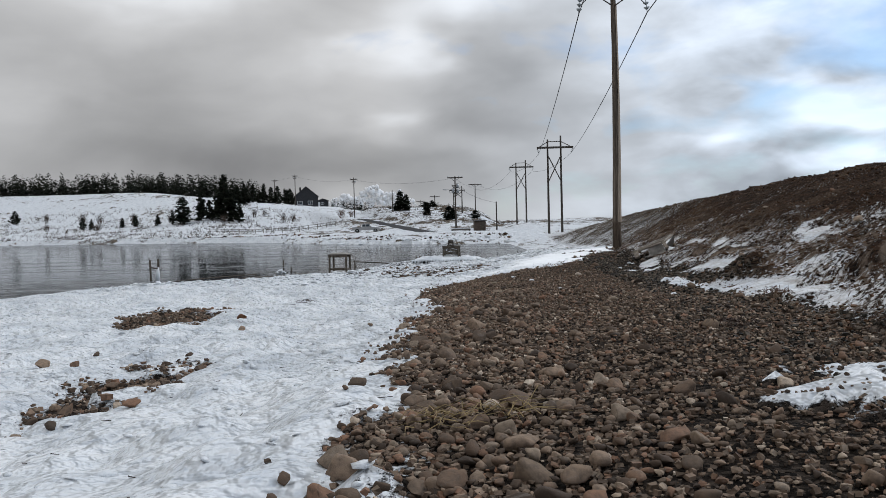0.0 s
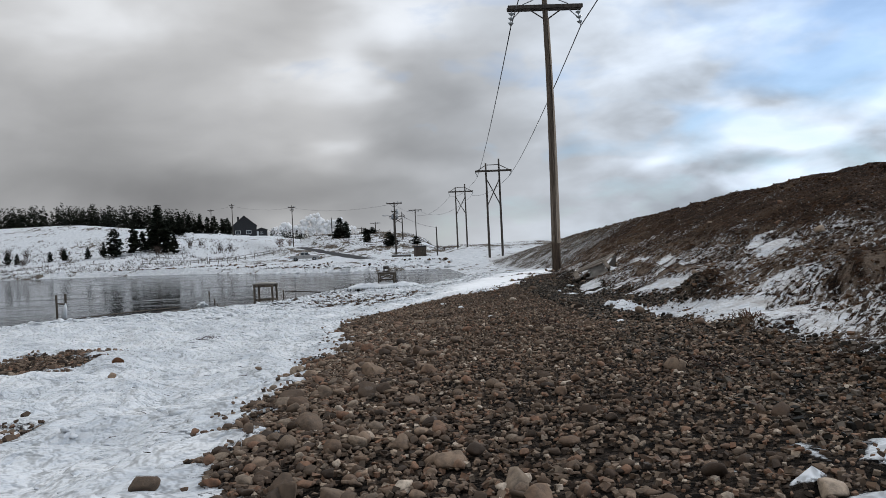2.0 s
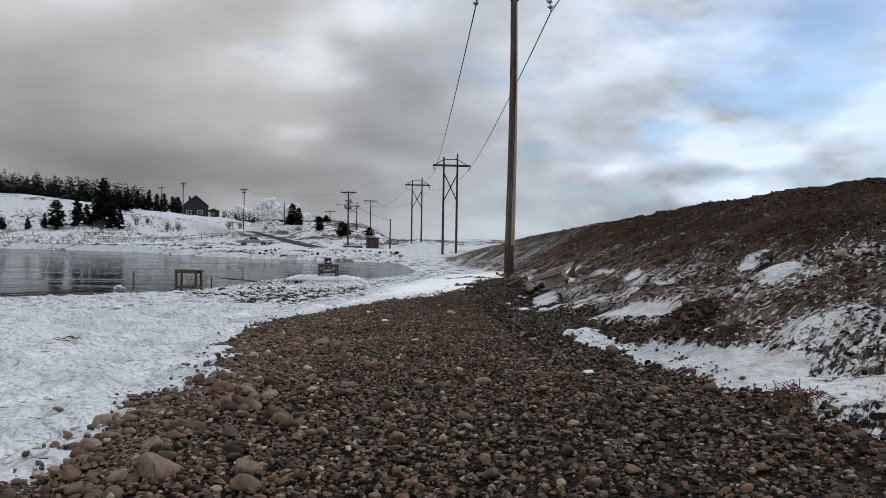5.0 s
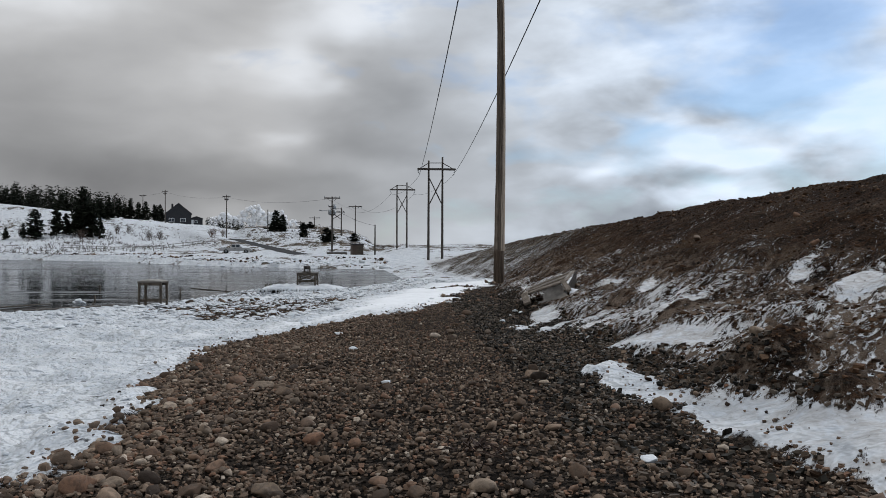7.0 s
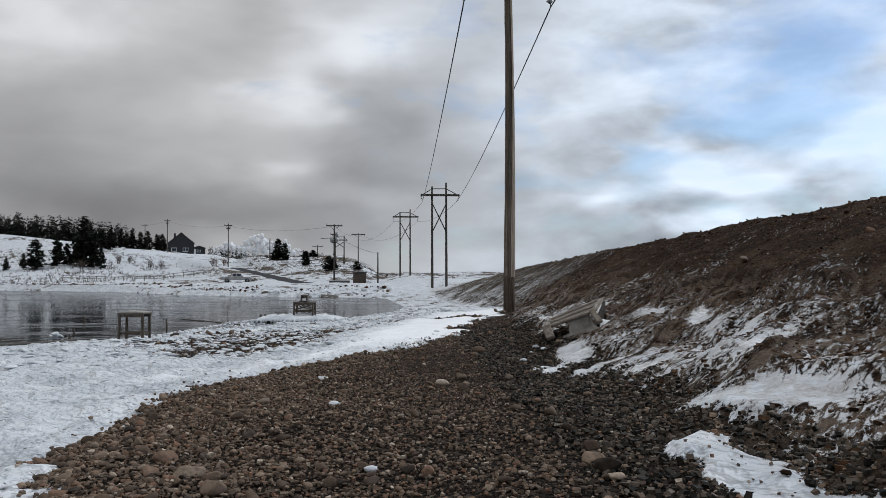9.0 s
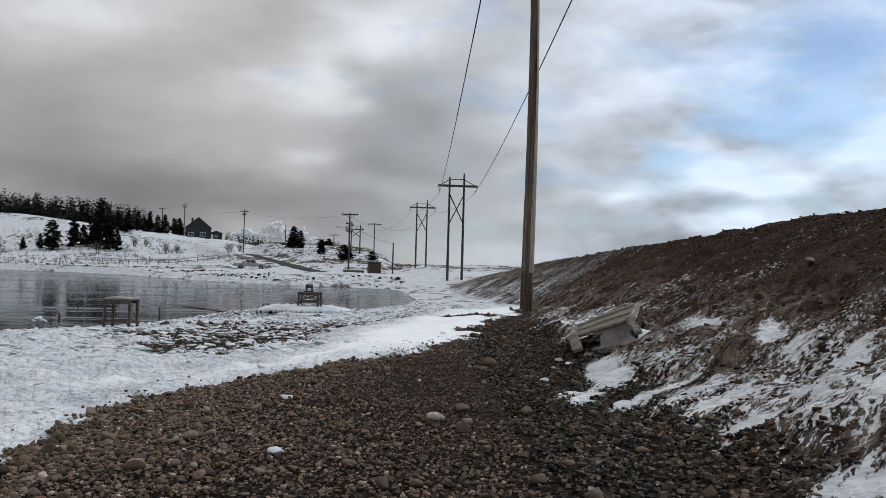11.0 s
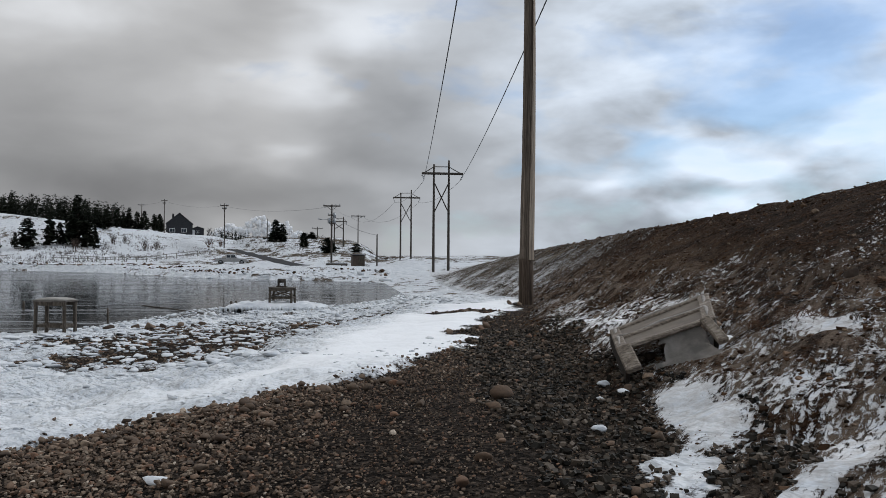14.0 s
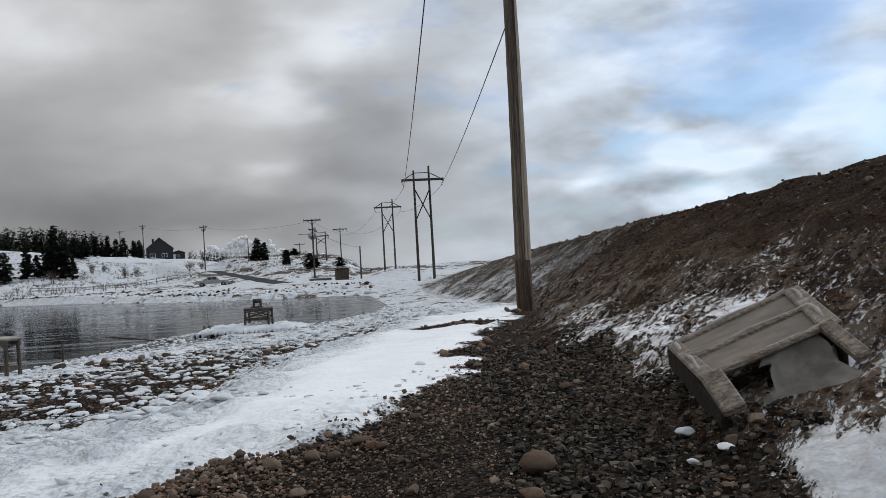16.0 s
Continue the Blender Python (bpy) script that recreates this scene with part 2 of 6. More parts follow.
def land(x, y):
    """Height, snow (0 to 1) and bank (0 to 1) over the plan."""
    x, y = np.asarray(x, float), np.asarray(y, float)
    d = signed(SHORE, x, y)
    xt, zt = np.interp(y, YS, TOE_X), np.interp(y, YS, TOE_Z)
    xc, zc = np.interp(y, YS, CREST_X), np.interp(y, YS, CREST_Z)
    # beach: a berm of pebbles, a low shelf, then down to the water
    s = xt - 1.0 - x
    far_shelf = smooth(4, 30, y)
    berm = np.where(s < 0, zt, zt - 0.08 * smooth(0, 1.2, s) - 0.46 * smooth(1.0, 5.0, s) - 0.08 * smooth(5, 9, s))
    berm = berm - 0.14 * smooth(-12, -2, y) * smooth(1.0, 5.0, s)
    shelf = -1.05 + 0.42 * smooth(0, 9, d)
    z = np.where(s > 5, np.minimum(berm, shelf + 0.04), berm)
    z = z * (1 - far_shelf) + (WATER + 0.35 * smooth(0, 6, d) + 0.03 * np.clip(d, 0, 12)) * far_shelf
    # bank
    u = (x - xt) / (xc - xt)
    bank_z = zt + (zc - zt) * (0.82 * u + 0.18 * u * u)
    over = np.clip(x - xc, 0, None)
    bank_z = np.where(u > 1, zc - 1.2 * (1 - np.exp(-over / 6)) , bank_z)
    bank = smooth(-0.06, 0.10, u) * (1 - smooth(60, 95, y))
    rise = np.where(u > 0, np.maximum(bank_z, z), z)
    z = np.where(y < 95, z * smooth(70, 95, y) + rise * (1 - smooth(70, 95, y)), z)
    # land across the cove
    far = smooth(55, 75, y)
    dd = np.clip(d, 0, None)
    west = np.interp(dd, [0, 3, 25, 45, 60, 105, 140], [-1.05, -0.35, 1.0, 2.9, 5.0, 15.6, 17.0])
    west = np.where(west > 0, west * np.interp(x, [-100, -80, -72, -56, -33, -20, 0], [1.05, 1.05, 0.8, 0.56, 0.36, 0.25, 0.1]), west)
    cap = np.interp(x, [-125, -107, -85, -77, -64, -50, -40, -19, -12, -6, -1, 4.5, 9], [16.3, 14.8, 12.0, 10.6, 10.0, 8.6, 7.8, 6.7, 7.2, 7.0, 5.4, 2.6, 2.0])
    west = np.minimum(west, cap + np.clip(y - 270, 0, 60) * 0.02)
    cut = np.interp(y, [108, 112, 130, 148, 165, 205], [-0.4, -0.15, 0.9, 2.7, 4.1, 7.4]) * smooth(-48, -28, x) * (1 - smooth(-3, 8, x))
    z_far = np.maximum(west, np.minimum(cut, cap))
    east = WATER + 0.8 + 1.35 * smooth(66, 118, y) + 1.0 * smooth(118, 200, y)
    e_mix = smooth(1.5, 5.5, x)
    z_far = z_far * (1 - e_mix) + east * e_mix
    lump = smooth(0.5, 6, dd)
    z_far = z_far + lump * (0.55 * (fbm(x, y, 7, 4, 40) - 0.5) + 1.2 * (fbm(x, y, 32, 3, 41) - 0.5) * smooth(10, 40, dd))
    z_far = z_far + (0.2 - z_far) * np.exp(-((np.hypot((x + 24.5) * 0.8, y - 129) / 6.5) ** 4))
    rd, rz = road_at(x, y)
    z_far = z_far + (rz - z_far) * (1 - smooth(3.2, 7.0, rd))
    z = z * (1 - far) + np.maximum(z_far, np.where(x > 3, z, z_far)) * far
    z = np.where(d < 0, WATER + np.maximum(0.16 * d, -2.5), z)
    # snow
    e = signed(SNOW_EDGE, x, y)
    n1, n2 = fbm(x, y, 1.6, 4, 3), fbm(x * 1.0 + y * 0.25, y, 0.5, 3, 8)
    snow = np.clip(0.5 + 0.9 * e + 0.6 * (n1 - 0.5) + 0.75 * (n2 - 0.5), 0, 1)
    # pebbles that show through the snow of the shelf
    thin = 0.56 * gauss(x, y, -7.8, -6.0, 2.2, 2.0, 0) + 0.52 * gauss(x, y, -8.3, -2.4, 2.6, 1.6, 0) + 0.5 * gauss(x, y, -6.5, 2.5, 4.0, 3.0)
    thin = (thin + 0.28 * smooth(-10, -6, y) * smooth(2.0, 3.5, e)) * (0.35 + 1.5 * fbm(x * 0.55, y * 1.5, 0.9, 4, 51))
    thin += (0.35 + 0.9 * fbm(x, y, 0.5, 3, 55)) * (0.95 * gauss(x, y, -12.5, -19.4, 1.25, 2.6, 3) + 0.92 * gauss(x, y, -10.35, -27.2, 0.95, 2.6, 7)) + 0.9 * gauss(x, y, -2.3, -2.9, 0.9, 1.1)
    snow = np.clip(snow - np.where(e > 0.25, thin, 0) * (0.55 + 0.9 * n2), 0, 1)
    snow = np.clip(snow + 0.8 * gauss(x, y, -5.0, -31.4, 0.7, 0.95) * np.clip(-0.6 + 2.8 * fbm(x, y, 0.24, 3, 66), 0, 1.3), 0, 1)
    mott = fbm(x, y, 0.42, 4, 61)
    low = np.clip(1.25 - 1.75 * u, 0, 1) * smooth(-34, -29, y) * (1 - 0.28 * smooth(-19, -15, y)) * (1 - 0.5 * smooth(-10, -3, y))
    along, across = 0.67 * x + 0.74 * y, 0.67 * y - 0.74 * x
    streak = fbm(along * 0.55, across * 2.1, 1.1, 4, 21)
    on_bank = 0.07 + 0.45 * low + 0.55 * (streak - 0.5) + 0.5 * (mott - 0.5)
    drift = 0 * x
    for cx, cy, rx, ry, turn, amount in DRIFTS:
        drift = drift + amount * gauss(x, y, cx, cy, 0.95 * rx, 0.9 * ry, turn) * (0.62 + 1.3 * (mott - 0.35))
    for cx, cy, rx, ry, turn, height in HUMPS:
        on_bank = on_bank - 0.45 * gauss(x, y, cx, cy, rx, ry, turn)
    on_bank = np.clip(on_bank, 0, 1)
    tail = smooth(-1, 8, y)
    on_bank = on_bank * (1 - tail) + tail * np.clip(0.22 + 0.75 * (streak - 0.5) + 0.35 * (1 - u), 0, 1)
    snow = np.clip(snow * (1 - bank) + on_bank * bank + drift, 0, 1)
    snow = np.where(y > 60, np.clip(0.72 + 0.9 * (fbm(x, y, 9, 4, 31) - 0.5) + 0.7 * (fbm(x * 1.5, y * 0.6, 2.6, 3, 33) - 0.5) - 0.24 * smooth(-44, -28, x) * smooth(118, 135, y) + 0.06, 0, 1), snow)
    # relief
    fade = 1 - smooth(30, 70, y)
    for cx, cy, rx, ry, turn, height in HUMPS:
        z = z + height * gauss(x, y, cx, cy, rx, ry, turn)
    bank_rough = 1 - 0.72 * smooth(0.45, 0.95, u)
    z = z + bank * fade * bank_rough * (0.32 * (fbm(x, y, 2.6, 4, 5) - 0.5) + 0.22 * (fbm(x, y, 0.7, 3, 6) - 0.5) + 0.34 * smooth(0.0, 0.3, u) * (0.35 - np.abs(2 * fbm(along * 0.5, across * 1.7, 1.5, 3, 71) - 1)))
    cover = smooth(0.45, 0.62, snow) * (1 - bank)
    z = z + fade * cover * (0.03 + 0.17 * (fbm(x, y, 1.1, 3, 12) - 0.5) + (0.05 + 0.19 * trodden(x, y)) * (fbm(x, y, 0.45, 2, 14) - 0.5)) * smooth(-0.3, 2.5, d)
    z = z + (1 - cover) * (1 - bank) * fade * 0.07 * (fbm(x, y, 0.9, 3, 15) - 0.5)
    return z, snow, bank


def trodden(x, y):
    """1 where the snow is trodden and lumpy, 0 where it lies as a smooth drift."""
    e = signed(SNOW_EDGE, x, y)
    n = fbm(x, y, 1.6, 3, 77)
    return 1 - smooth(-13.5, -10.5, y) * (1 - smooth(5, 14, y)) * (1 - smooth(1.6, 2.6, e + 0.9 * (n - 0.5)))


def ground_z(x, y):
    return float(land(np.array([x]), np.array([y]))[0][0])


# ---- materials ----
class Nodes:
    """A small wrapper round one material's node tree."""

    def __init__(self, name):
        self.mat = bpy.data.materials.new(name)
        self.mat.use_nodes = True
        self.t = self.mat.node_tree
        self.bsdf = self.t.nodes["Principled BSDF"]
        self.bsdf.inputs["Specular IOR Level"].default_value = 0.2
        self.co = self.t.nodes.new("ShaderNodeTexCoord").outputs["Object"]

    def put(self, socket, v):
        if hasattr(v, "links") and hasattr(v, "node"):
            self.t.links.new(v, socket)
        elif isinstance(v, (tuple, list)) and len(v) == 3 and socket.type == "RGBA":
            socket.default_value = (*v, 1)
        else:
            socket.default_value = v

    def world_co(self):
        return self.t.nodes.new("ShaderNodeNewGeometry").outputs["Position"]

    def island(self):
        return self.t.nodes.new("ShaderNodeNewGeometry").outputs["Random Per Island"]

    def chance(self):
        return self.t.nodes.new("ShaderNodeObjectInfo").outputs["Random"]

    def attr(self, name):
        n = self.t.nodes.new("ShaderNodeAttribute")
        n.attribute_name = name
        return n.outputs["Fac"]

    def noise(self, scale, detail=4.0, rough=0.55, co=None, dist=0.0, stretch=None, turn=0.0):
        co = co or self.co
        if stretch:
            m = self.t.nodes.new("ShaderNodeMapping")
            if turn:
                t_ = self.t.nodes.new("ShaderNodeMapping")
                t_.inputs["Rotation"].default_value = (0, 0, radians(-turn))
                self.t.links.new(co, t_.inputs[0])
                co = t_.outputs[0]
            m.inputs["Scale"].default_value = stretch
            self.t.links.new(co, m.inputs[0])
            co = m.outputs[0]
        n = self.t.nodes.new("ShaderNodeTexNoise")
        self.put(n.inputs["Scale"], scale)
        self.put(n.inputs["Detail"], detail)
        self.put(n.inputs["Roughness"], rough)
        self.put(n.inputs["Distortion"], dist)
        self.t.links.new(co, n.inputs["Vector"])
        return n.outputs[0]

    def cells(self, scale, co=None, feature="F1", out="Distance"):
        n = self.t.nodes.new("ShaderNodeTexVoronoi")
        n.feature = feature
        n.inputs["Scale"].default_value = scale
        self.t.links.new(co or self.co, n.inputs["Vector"])
        return n.outputs[out]

    def math(self, op, a, b=0.0, c=None, clamp=False):
        n = self.t.nodes.new("ShaderNodeMath")
        n.operation, n.use_clamp = op, clamp
        self.put(n.inputs[0], a)
        self.put(n.inputs[1], b)
        if c is not None:
            self.put(n.inputs[2], c)
        return n.outputs[0]

    def ramp(self, fac, stops, smooth_=False):
        n = self.t.nodes.new("ShaderNodeValToRGB")
        el = n.color_ramp.elements
        while len(el) < len(stops):
            el.new(0.5)
        for e, (p, c) in zip(el, stops):
            e.position = p
            e.color = (c, c, c, 1) if isinstance(c, (int, float)) else (*c, 1)
        self.put(n.inputs[0], fac)
        return n.outputs[0]

    def mix(self, fac, a, b, blend="MIX"):
        n = self.t.nodes.new("ShaderNodeMix")
        n.data_type, n.blend_type = "RGBA", blend
        self.put(n.inputs[0], fac)
        self.put(n.inputs[6], a)
        self.put(n.inputs[7], b)
        return n.outputs[2]

    def bump(self, height, strength=0.5, distance=0.02, onto=None):
        n = self.t.nodes.new("ShaderNodeBump")
        n.inputs["Distance"].default_value = distance
        self.put(n.inputs["Strength"], strength)
        self.put(n.inputs["Height"], height)
        if onto:
            self.t.links.new(onto, n.inputs["Normal"])
        return n.outputs[0]

    def done(self, color, rough=0.8, normal=None, metal=0.0):
        self.put(self.bsdf.inputs["Base Color"], color)
        self.put(self.bsdf.inputs["Roughness"], rough)
        self.put(self.bsdf.inputs["Metallic"], metal)
        if normal:
            self.t.links.new(normal, self.bsdf.inputs["Normal"])
        return self.mat


SNOW_STOPS = [(0.3, (0.48, 0.505, 0.535)), (0.5, (0.60, 0.62, 0.64)), (0.72, (0.71, 0.72, 0.73))]


def mat_ground():
    n = Nodes("ground")
    p = n.world_co()
    bank, snow, trod = n.attr("bank"), n.attr("snow"), n.attr("trodden")
    grit = n.noise(26, 5, 0.65, p)
    clod = n.noise(3.2, 5, 0.6, p, 0.3)
    stain = n.noise(0.45, 5, 0.62, p, 0.5)
    # pebble cells kept dark, so the shade between the stones is in the colour
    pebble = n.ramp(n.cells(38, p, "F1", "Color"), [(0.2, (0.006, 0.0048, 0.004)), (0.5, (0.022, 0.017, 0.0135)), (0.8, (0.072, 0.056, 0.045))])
    dirt = n.ramp(clod, [(0.32, (0.008, 0.0040, 0.0023)), (0.5, (0.035, 0.0172, 0.0092)), (0.68, (0.084, 0.044, 0.024))])
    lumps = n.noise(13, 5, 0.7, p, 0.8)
    # hollows of the bump painted near-black to stand for crevice shade
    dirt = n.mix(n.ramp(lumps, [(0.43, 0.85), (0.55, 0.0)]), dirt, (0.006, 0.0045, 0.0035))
    dirt = n.mix(n.ramp(grit, [(0.52, 0.0), (0.68, 0.7)]), dirt, (0.110, 0.072, 0.046))
    dirt = n.mix(n.ramp(stain, [(0.50, 0.0), (0.64, 0.35)]), dirt, (0.13, 0.085, 0.053))
    film = n.ramp(n.noise(2.6, 7, 0.72, p, 0.6, (0.45, 1.7, 0.8), 48), [(0.46, 0.0), (0.58, 0.7)])
    sepb = n.t.nodes.new("ShaderNodeSeparateXYZ")
    n.t.links.new(p, sepb.inputs[0])
    film = n.math("MULTIPLY", film, n.ramp(n.math("ADD", n.math("MULTIPLY", sepb.outputs[2], 0.5), 0.0), [(0.0, 1.0), (0.36, 0.85), (0.68, 0.0)]))
    dirt = n.mix(film, dirt, (0.27, 0.208, 0.160))
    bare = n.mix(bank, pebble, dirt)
    turf = n.ramp(n.noise(1.3, 5, 0.6, p, 0.4), [(0.35, (0.035, 0.030, 0.024)), (0.55, (0.115, 0.092, 0.070)), (0.7, (0.21, 0.175, 0.135))])
    sepp = n.t.nodes.new("ShaderNodeSeparateXYZ")
    n.t.links.new(p, sepp.inputs[0])
    away = n.ramp(n.math("MULTIPLY", sepp.outputs[1], 0.01), [(0.02, 0.0), (0.14, 1.0)])
    bare = n.mix(away, bare, turf)
    edge = n.math("ADD", snow, n.math("MULTIPLY", n.math("SUBTRACT", n.noise(9, 5, 0.62, p), 0.5), 0.55))
    edge = n.math("ADD", edge, n.math("MULTIPLY", n.math("SUBTRACT", n.noise(30, 3, 0.6, p), 0.5), 0.28))
    rag = n.math("MULTIPLY", n.math("SUBTRACT", n.noise(13, 7, 0.8, p, 0.5, (0.5, 1.5, 1.0), 48), 0.5), n.math("MULTIPLY", bank, 3.0))
    edge = n.math("ADD", edge, rag)
    strew_ = n.math("MULTIPLY", n.math("SUBTRACT", n.noise(0.7, 7, 0.72, p, 0.5, (1.0, 0.5, 1.6)), 0.5), n.math("MULTIPLY", away, 2.2))
    edge = n.math("ADD", edge, strew_)
    cover = n.ramp(edge, [(0.47, 0.0), (0.56, 1.0)])
    white = n.ramp(n.noise(1.4, 4, 0.5, p), SNOW_STOPS)
    # blue-grey shade of the trodden pits, painted into the snow colour
    pit_shade = n.ramp(n.noise(7.0, 3, 0.5, p, 0.2), [(0.30, 0.6), (0.46, 0.0)])
    white = n.mix(n.math("MULTIPLY", pit_shade, trod), white, (0.48, 0.515, 0.56))
    white = n.mix(n.math("SUBTRACT", 1.0, trod), white, (0.82, 0.83, 0.84))
    dusty = n.math("MULTIPLY", n.ramp(n.noise(7, 6, 0.75, p, 0.4), [(0.40, 0.0), (0.64, 0.8)]), bank)
    white = n.mix(dusty, white, (0.30, 0.265, 0.235))
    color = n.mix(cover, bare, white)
    h1 = n.math("MULTIPLY", n.noise(3.4, 2, 0.4, p), cover)
    h1 = n.math("ADD", h1, n.math("MULTIPLY", n.math("MULTIPLY", n.noise(10, 2, 0.5, p), cover), 0.55))
    b1 = n.bump(h1, n.math("MULTIPLY", n.math("SUBTRACT", 1.0, n.math("MULTIPLY", bank, 0.8)), n.math("ADD", 0.12, n.math("MULTIPLY", trod, 0.88))), 0.24)
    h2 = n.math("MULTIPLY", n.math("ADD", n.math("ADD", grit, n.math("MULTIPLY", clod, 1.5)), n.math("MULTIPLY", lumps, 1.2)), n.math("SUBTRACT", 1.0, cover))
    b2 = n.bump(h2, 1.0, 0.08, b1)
    rough = n.math("SUBTRACT", 0.92, n.math("MULTIPLY", cover, 0.3))
    n.bsdf.inputs["Specular IOR Level"].default_value = 0.04
    return n.done(color, rough, b2)


def mat_stone(name="stone", per_object=False):
    n = Nodes(name)
    p = n.world_co()
    pick = n.chance() if per_object else n.island()
    base = n.ramp(pick, [(0.0, (0.023, 0.018, 0.015)), (0.14, (0.159, 0.108, 0.076)), (0.28, (0.048, 0.036, 0.029)), (0.42, (0.286, 0.206, 0.148)), (0.52, (0.064, 0.044, 0.032)),
                         (0.66, (0.201, 0.149, 0.109)), (0.78, (0.217, 0.120, 0.077)), (0.88, (0.138, 0.106, 0.081)), (0.96, (0.318, 0.245, 0.181)), (1.0, (0.551, 0.461, 0.370))])
    mott = n.noise(34, 5, 0.65, p)
    color = n.mix(n.ramp(mott, [(0.35, 0.55), (0.58, 0.0)]), base, (0.060, 0.050, 0.042))
    vein = n.ramp(n.noise(9, 6, 0.7, p, 1.2), [(0.60, 0.0), (0.66, 0.22)])
    color = n.mix(vein, color, (0.26, 0.23, 0.205))
    n.bsdf.inputs["Specular IOR Level"].default_value = 0.06
    return n.done(color, n.ramp(mott, [(0.3, 0.62), (0.7, 0.88)]), n.bump(mott, 0.5, 0.012))


def mat_snow(name="snow", bumpy=0.5):
    n = Nodes(name)
    p = n.world_co()
    white = n.ramp(n.noise(1.8, 4, 0.5, p), SNOW_STOPS)
    return n.done(white, 0.6, n.bump(n.noise(9, 5, 0.6, p), bumpy, 0.06))


def mat_wood(name, dark, mid, light, along=(1, 1, 0.05), scale=9.0, rough=0.85, bump=0.5):
    n = Nodes(name)
    g = n.noise(scale, 6, 0.6, None, 0.4, along)
    fine = n.noise(scale * 5, 4, 0.6, None, 0.0, along)
    c = n.ramp(g, [(0.3, dark), (0.5, mid), (0.72, light)])
    c = n.mix(n.ramp(fine, [(0.4, 0.6), (0.55, 0.0)]), c, tuple(0.45 * v for v in dark))
    return n.done(c, rough, n.bump(n.math("ADD", g, fine), bump, 0.01))


def mat_plain(name, color, rough=0.6, metal=0.0, vary=0.25, scale=12.0):
    n = Nodes(name)
    s = n.noise(scale, 5, 0.6)
    c = n.mix(n.ramp(s, [(0.35, 1.0), (0.65, 0.0)]), color, tuple(v * (1 - vary) for v in color))
    return n.done(c, n.ramp(s, [(0.3, max(rough - 0.1, 0.02)), (0.7, min(rough + 0.1, 1.0))]), n.bump(s, 0.15, 0.01), metal)


def mat_water():
    n = Nodes("water")
    p = n.world_co()
    big = n.noise(0.35, 3, 0.5, p, 0.6, (0.35, 1.0, 1.0))
    rip = n.noise(1.2, 4, 0.55, p, 0.3, (0.35, 1.6, 1.0))
    slush = n.noise(0.20, 5, 0.6, p, 1.6, (0.22, 2.2, 1.0))
    sw = n.t.nodes.new("ShaderNodeSeparateXYZ")
    n.t.links.new(p, sw.inputs[0])
    slush = n.math("ADD", slush, n.ramp(n.math("MULTIPLY", sw.outputs[1], 0.005), [(0.34, 0.0), (0.62, 0.085)]))
    slush = n.math("ADD", slush, n.ramp(n.math("MULTIPLY", n.math("ADD", sw.outputs[0], 13.0), 0.07), [(0.25, 0.0), (0.95, 0.16)]))
    ice = n.ramp(slush, [(0.56, 0.0), (0.60, 0.75), (0.62, 0.1), (0.70, 0.65)])
    c = n.mix(ice, (0.012, 0.014, 0.016), (0.22, 0.235, 0.245))
    n.bsdf.inputs["Specular IOR Level"].default_value = 0.07
    n.bsdf.inputs["IOR"].default_value = 1.2
    return n.done(c, n.ramp(ice, [(0.0, 0.07), (1.0, 0.4)]), n.bump(n.math("ADD", big, n.math("MULTIPLY", rip, 0.5)), 0.3, 0.04))


M_GROUND = mat_ground()
M_WATER = mat_water()
M_STONE = mat_stone()
M_ROCK = mat_stone("rock", True)
M_SNOW = mat_snow()
M_POLE = mat_wood("weathered_pole", (0.042, 0.033, 0.025), (0.120, 0.096, 0.076), (0.22, 0.18, 0.145), (1, 1, 0.035), 14)
M_BARE = mat_wood("bare_split_wood", (0.20, 0.155, 0.115), (0.36, 0.29, 0.225), (0.48, 0.40, 0.32), (1, 1, 0.03), 12)
M_TAR = mat_wood("stained_foot", (0.030, 0.021, 0.015), (0.085, 0.062, 0.046), (0.15, 0.115, 0.088), (1, 1, 0.05), 9)
M_FARPOLE = mat_wood("dark_pole", (0.035, 0.030, 0.026), (0.07, 0.060, 0.052), (0.11, 0.095, 0.082), (1, 1, 0.05), 6)
M_STEEL = mat_plain("galvanised_steel", (0.30, 0.31, 0.32), 0.45, 0.8)
M_WIRE = mat_plain("wire", (0.05, 0.05, 0.055), 0.5, 0.5)
M_PORC = mat_plain("insulator", (0.30, 0.33, 0.34), 0.25)


# ---- building helpers ----
def mesh_of(bm, name, material=None, flat=False):
    me = bpy.data.meshes.new(name)
    bm.normal_update()
    bm.to_mesh(me)
    bm.free()
    if not flat:
        for poly in me.polygons:
            poly.use_smooth = True
    if material:
        me.materials.append(material)
    return me


def part(name, bm, material, parent, label="", flat=True):
    ob = new(name, mesh_of(bm, name, material, flat))
    ob.parent = parent
    if label:
        ob["label"] = label
    return ob


def thing(name, m, label, category, group="", kind=""):
    ob = new(name)
    ob.matrix_world = m
    ob.empty_display_size = 0.2
    return tagged(ob, label, category, group, kind)


def single(name, bm, material, m, label, category, group="", kind="", flat=True):
    ob = new(name, mesh_of(bm, name, material, flat))
    ob.matrix_world = m
    return tagged(ob, label, category, group, kind)


def add_box(bm, size, m=None, bevel=0.0):
    """A box of that size, centred at the pose m, with its edges cut."""
    made = bmesh.ops.create_cube(bm, size=1.0, matrix=(m or Matrix()) @ Matrix.Diagonal((*size, 1)))["verts"]
    if bevel:
        edges = list({e for v in made for e in v.link_edges})
        bmesh.ops.bevel(bm, geom=edges, offset=bevel, segments=1, affect="EDGES")
    return bm


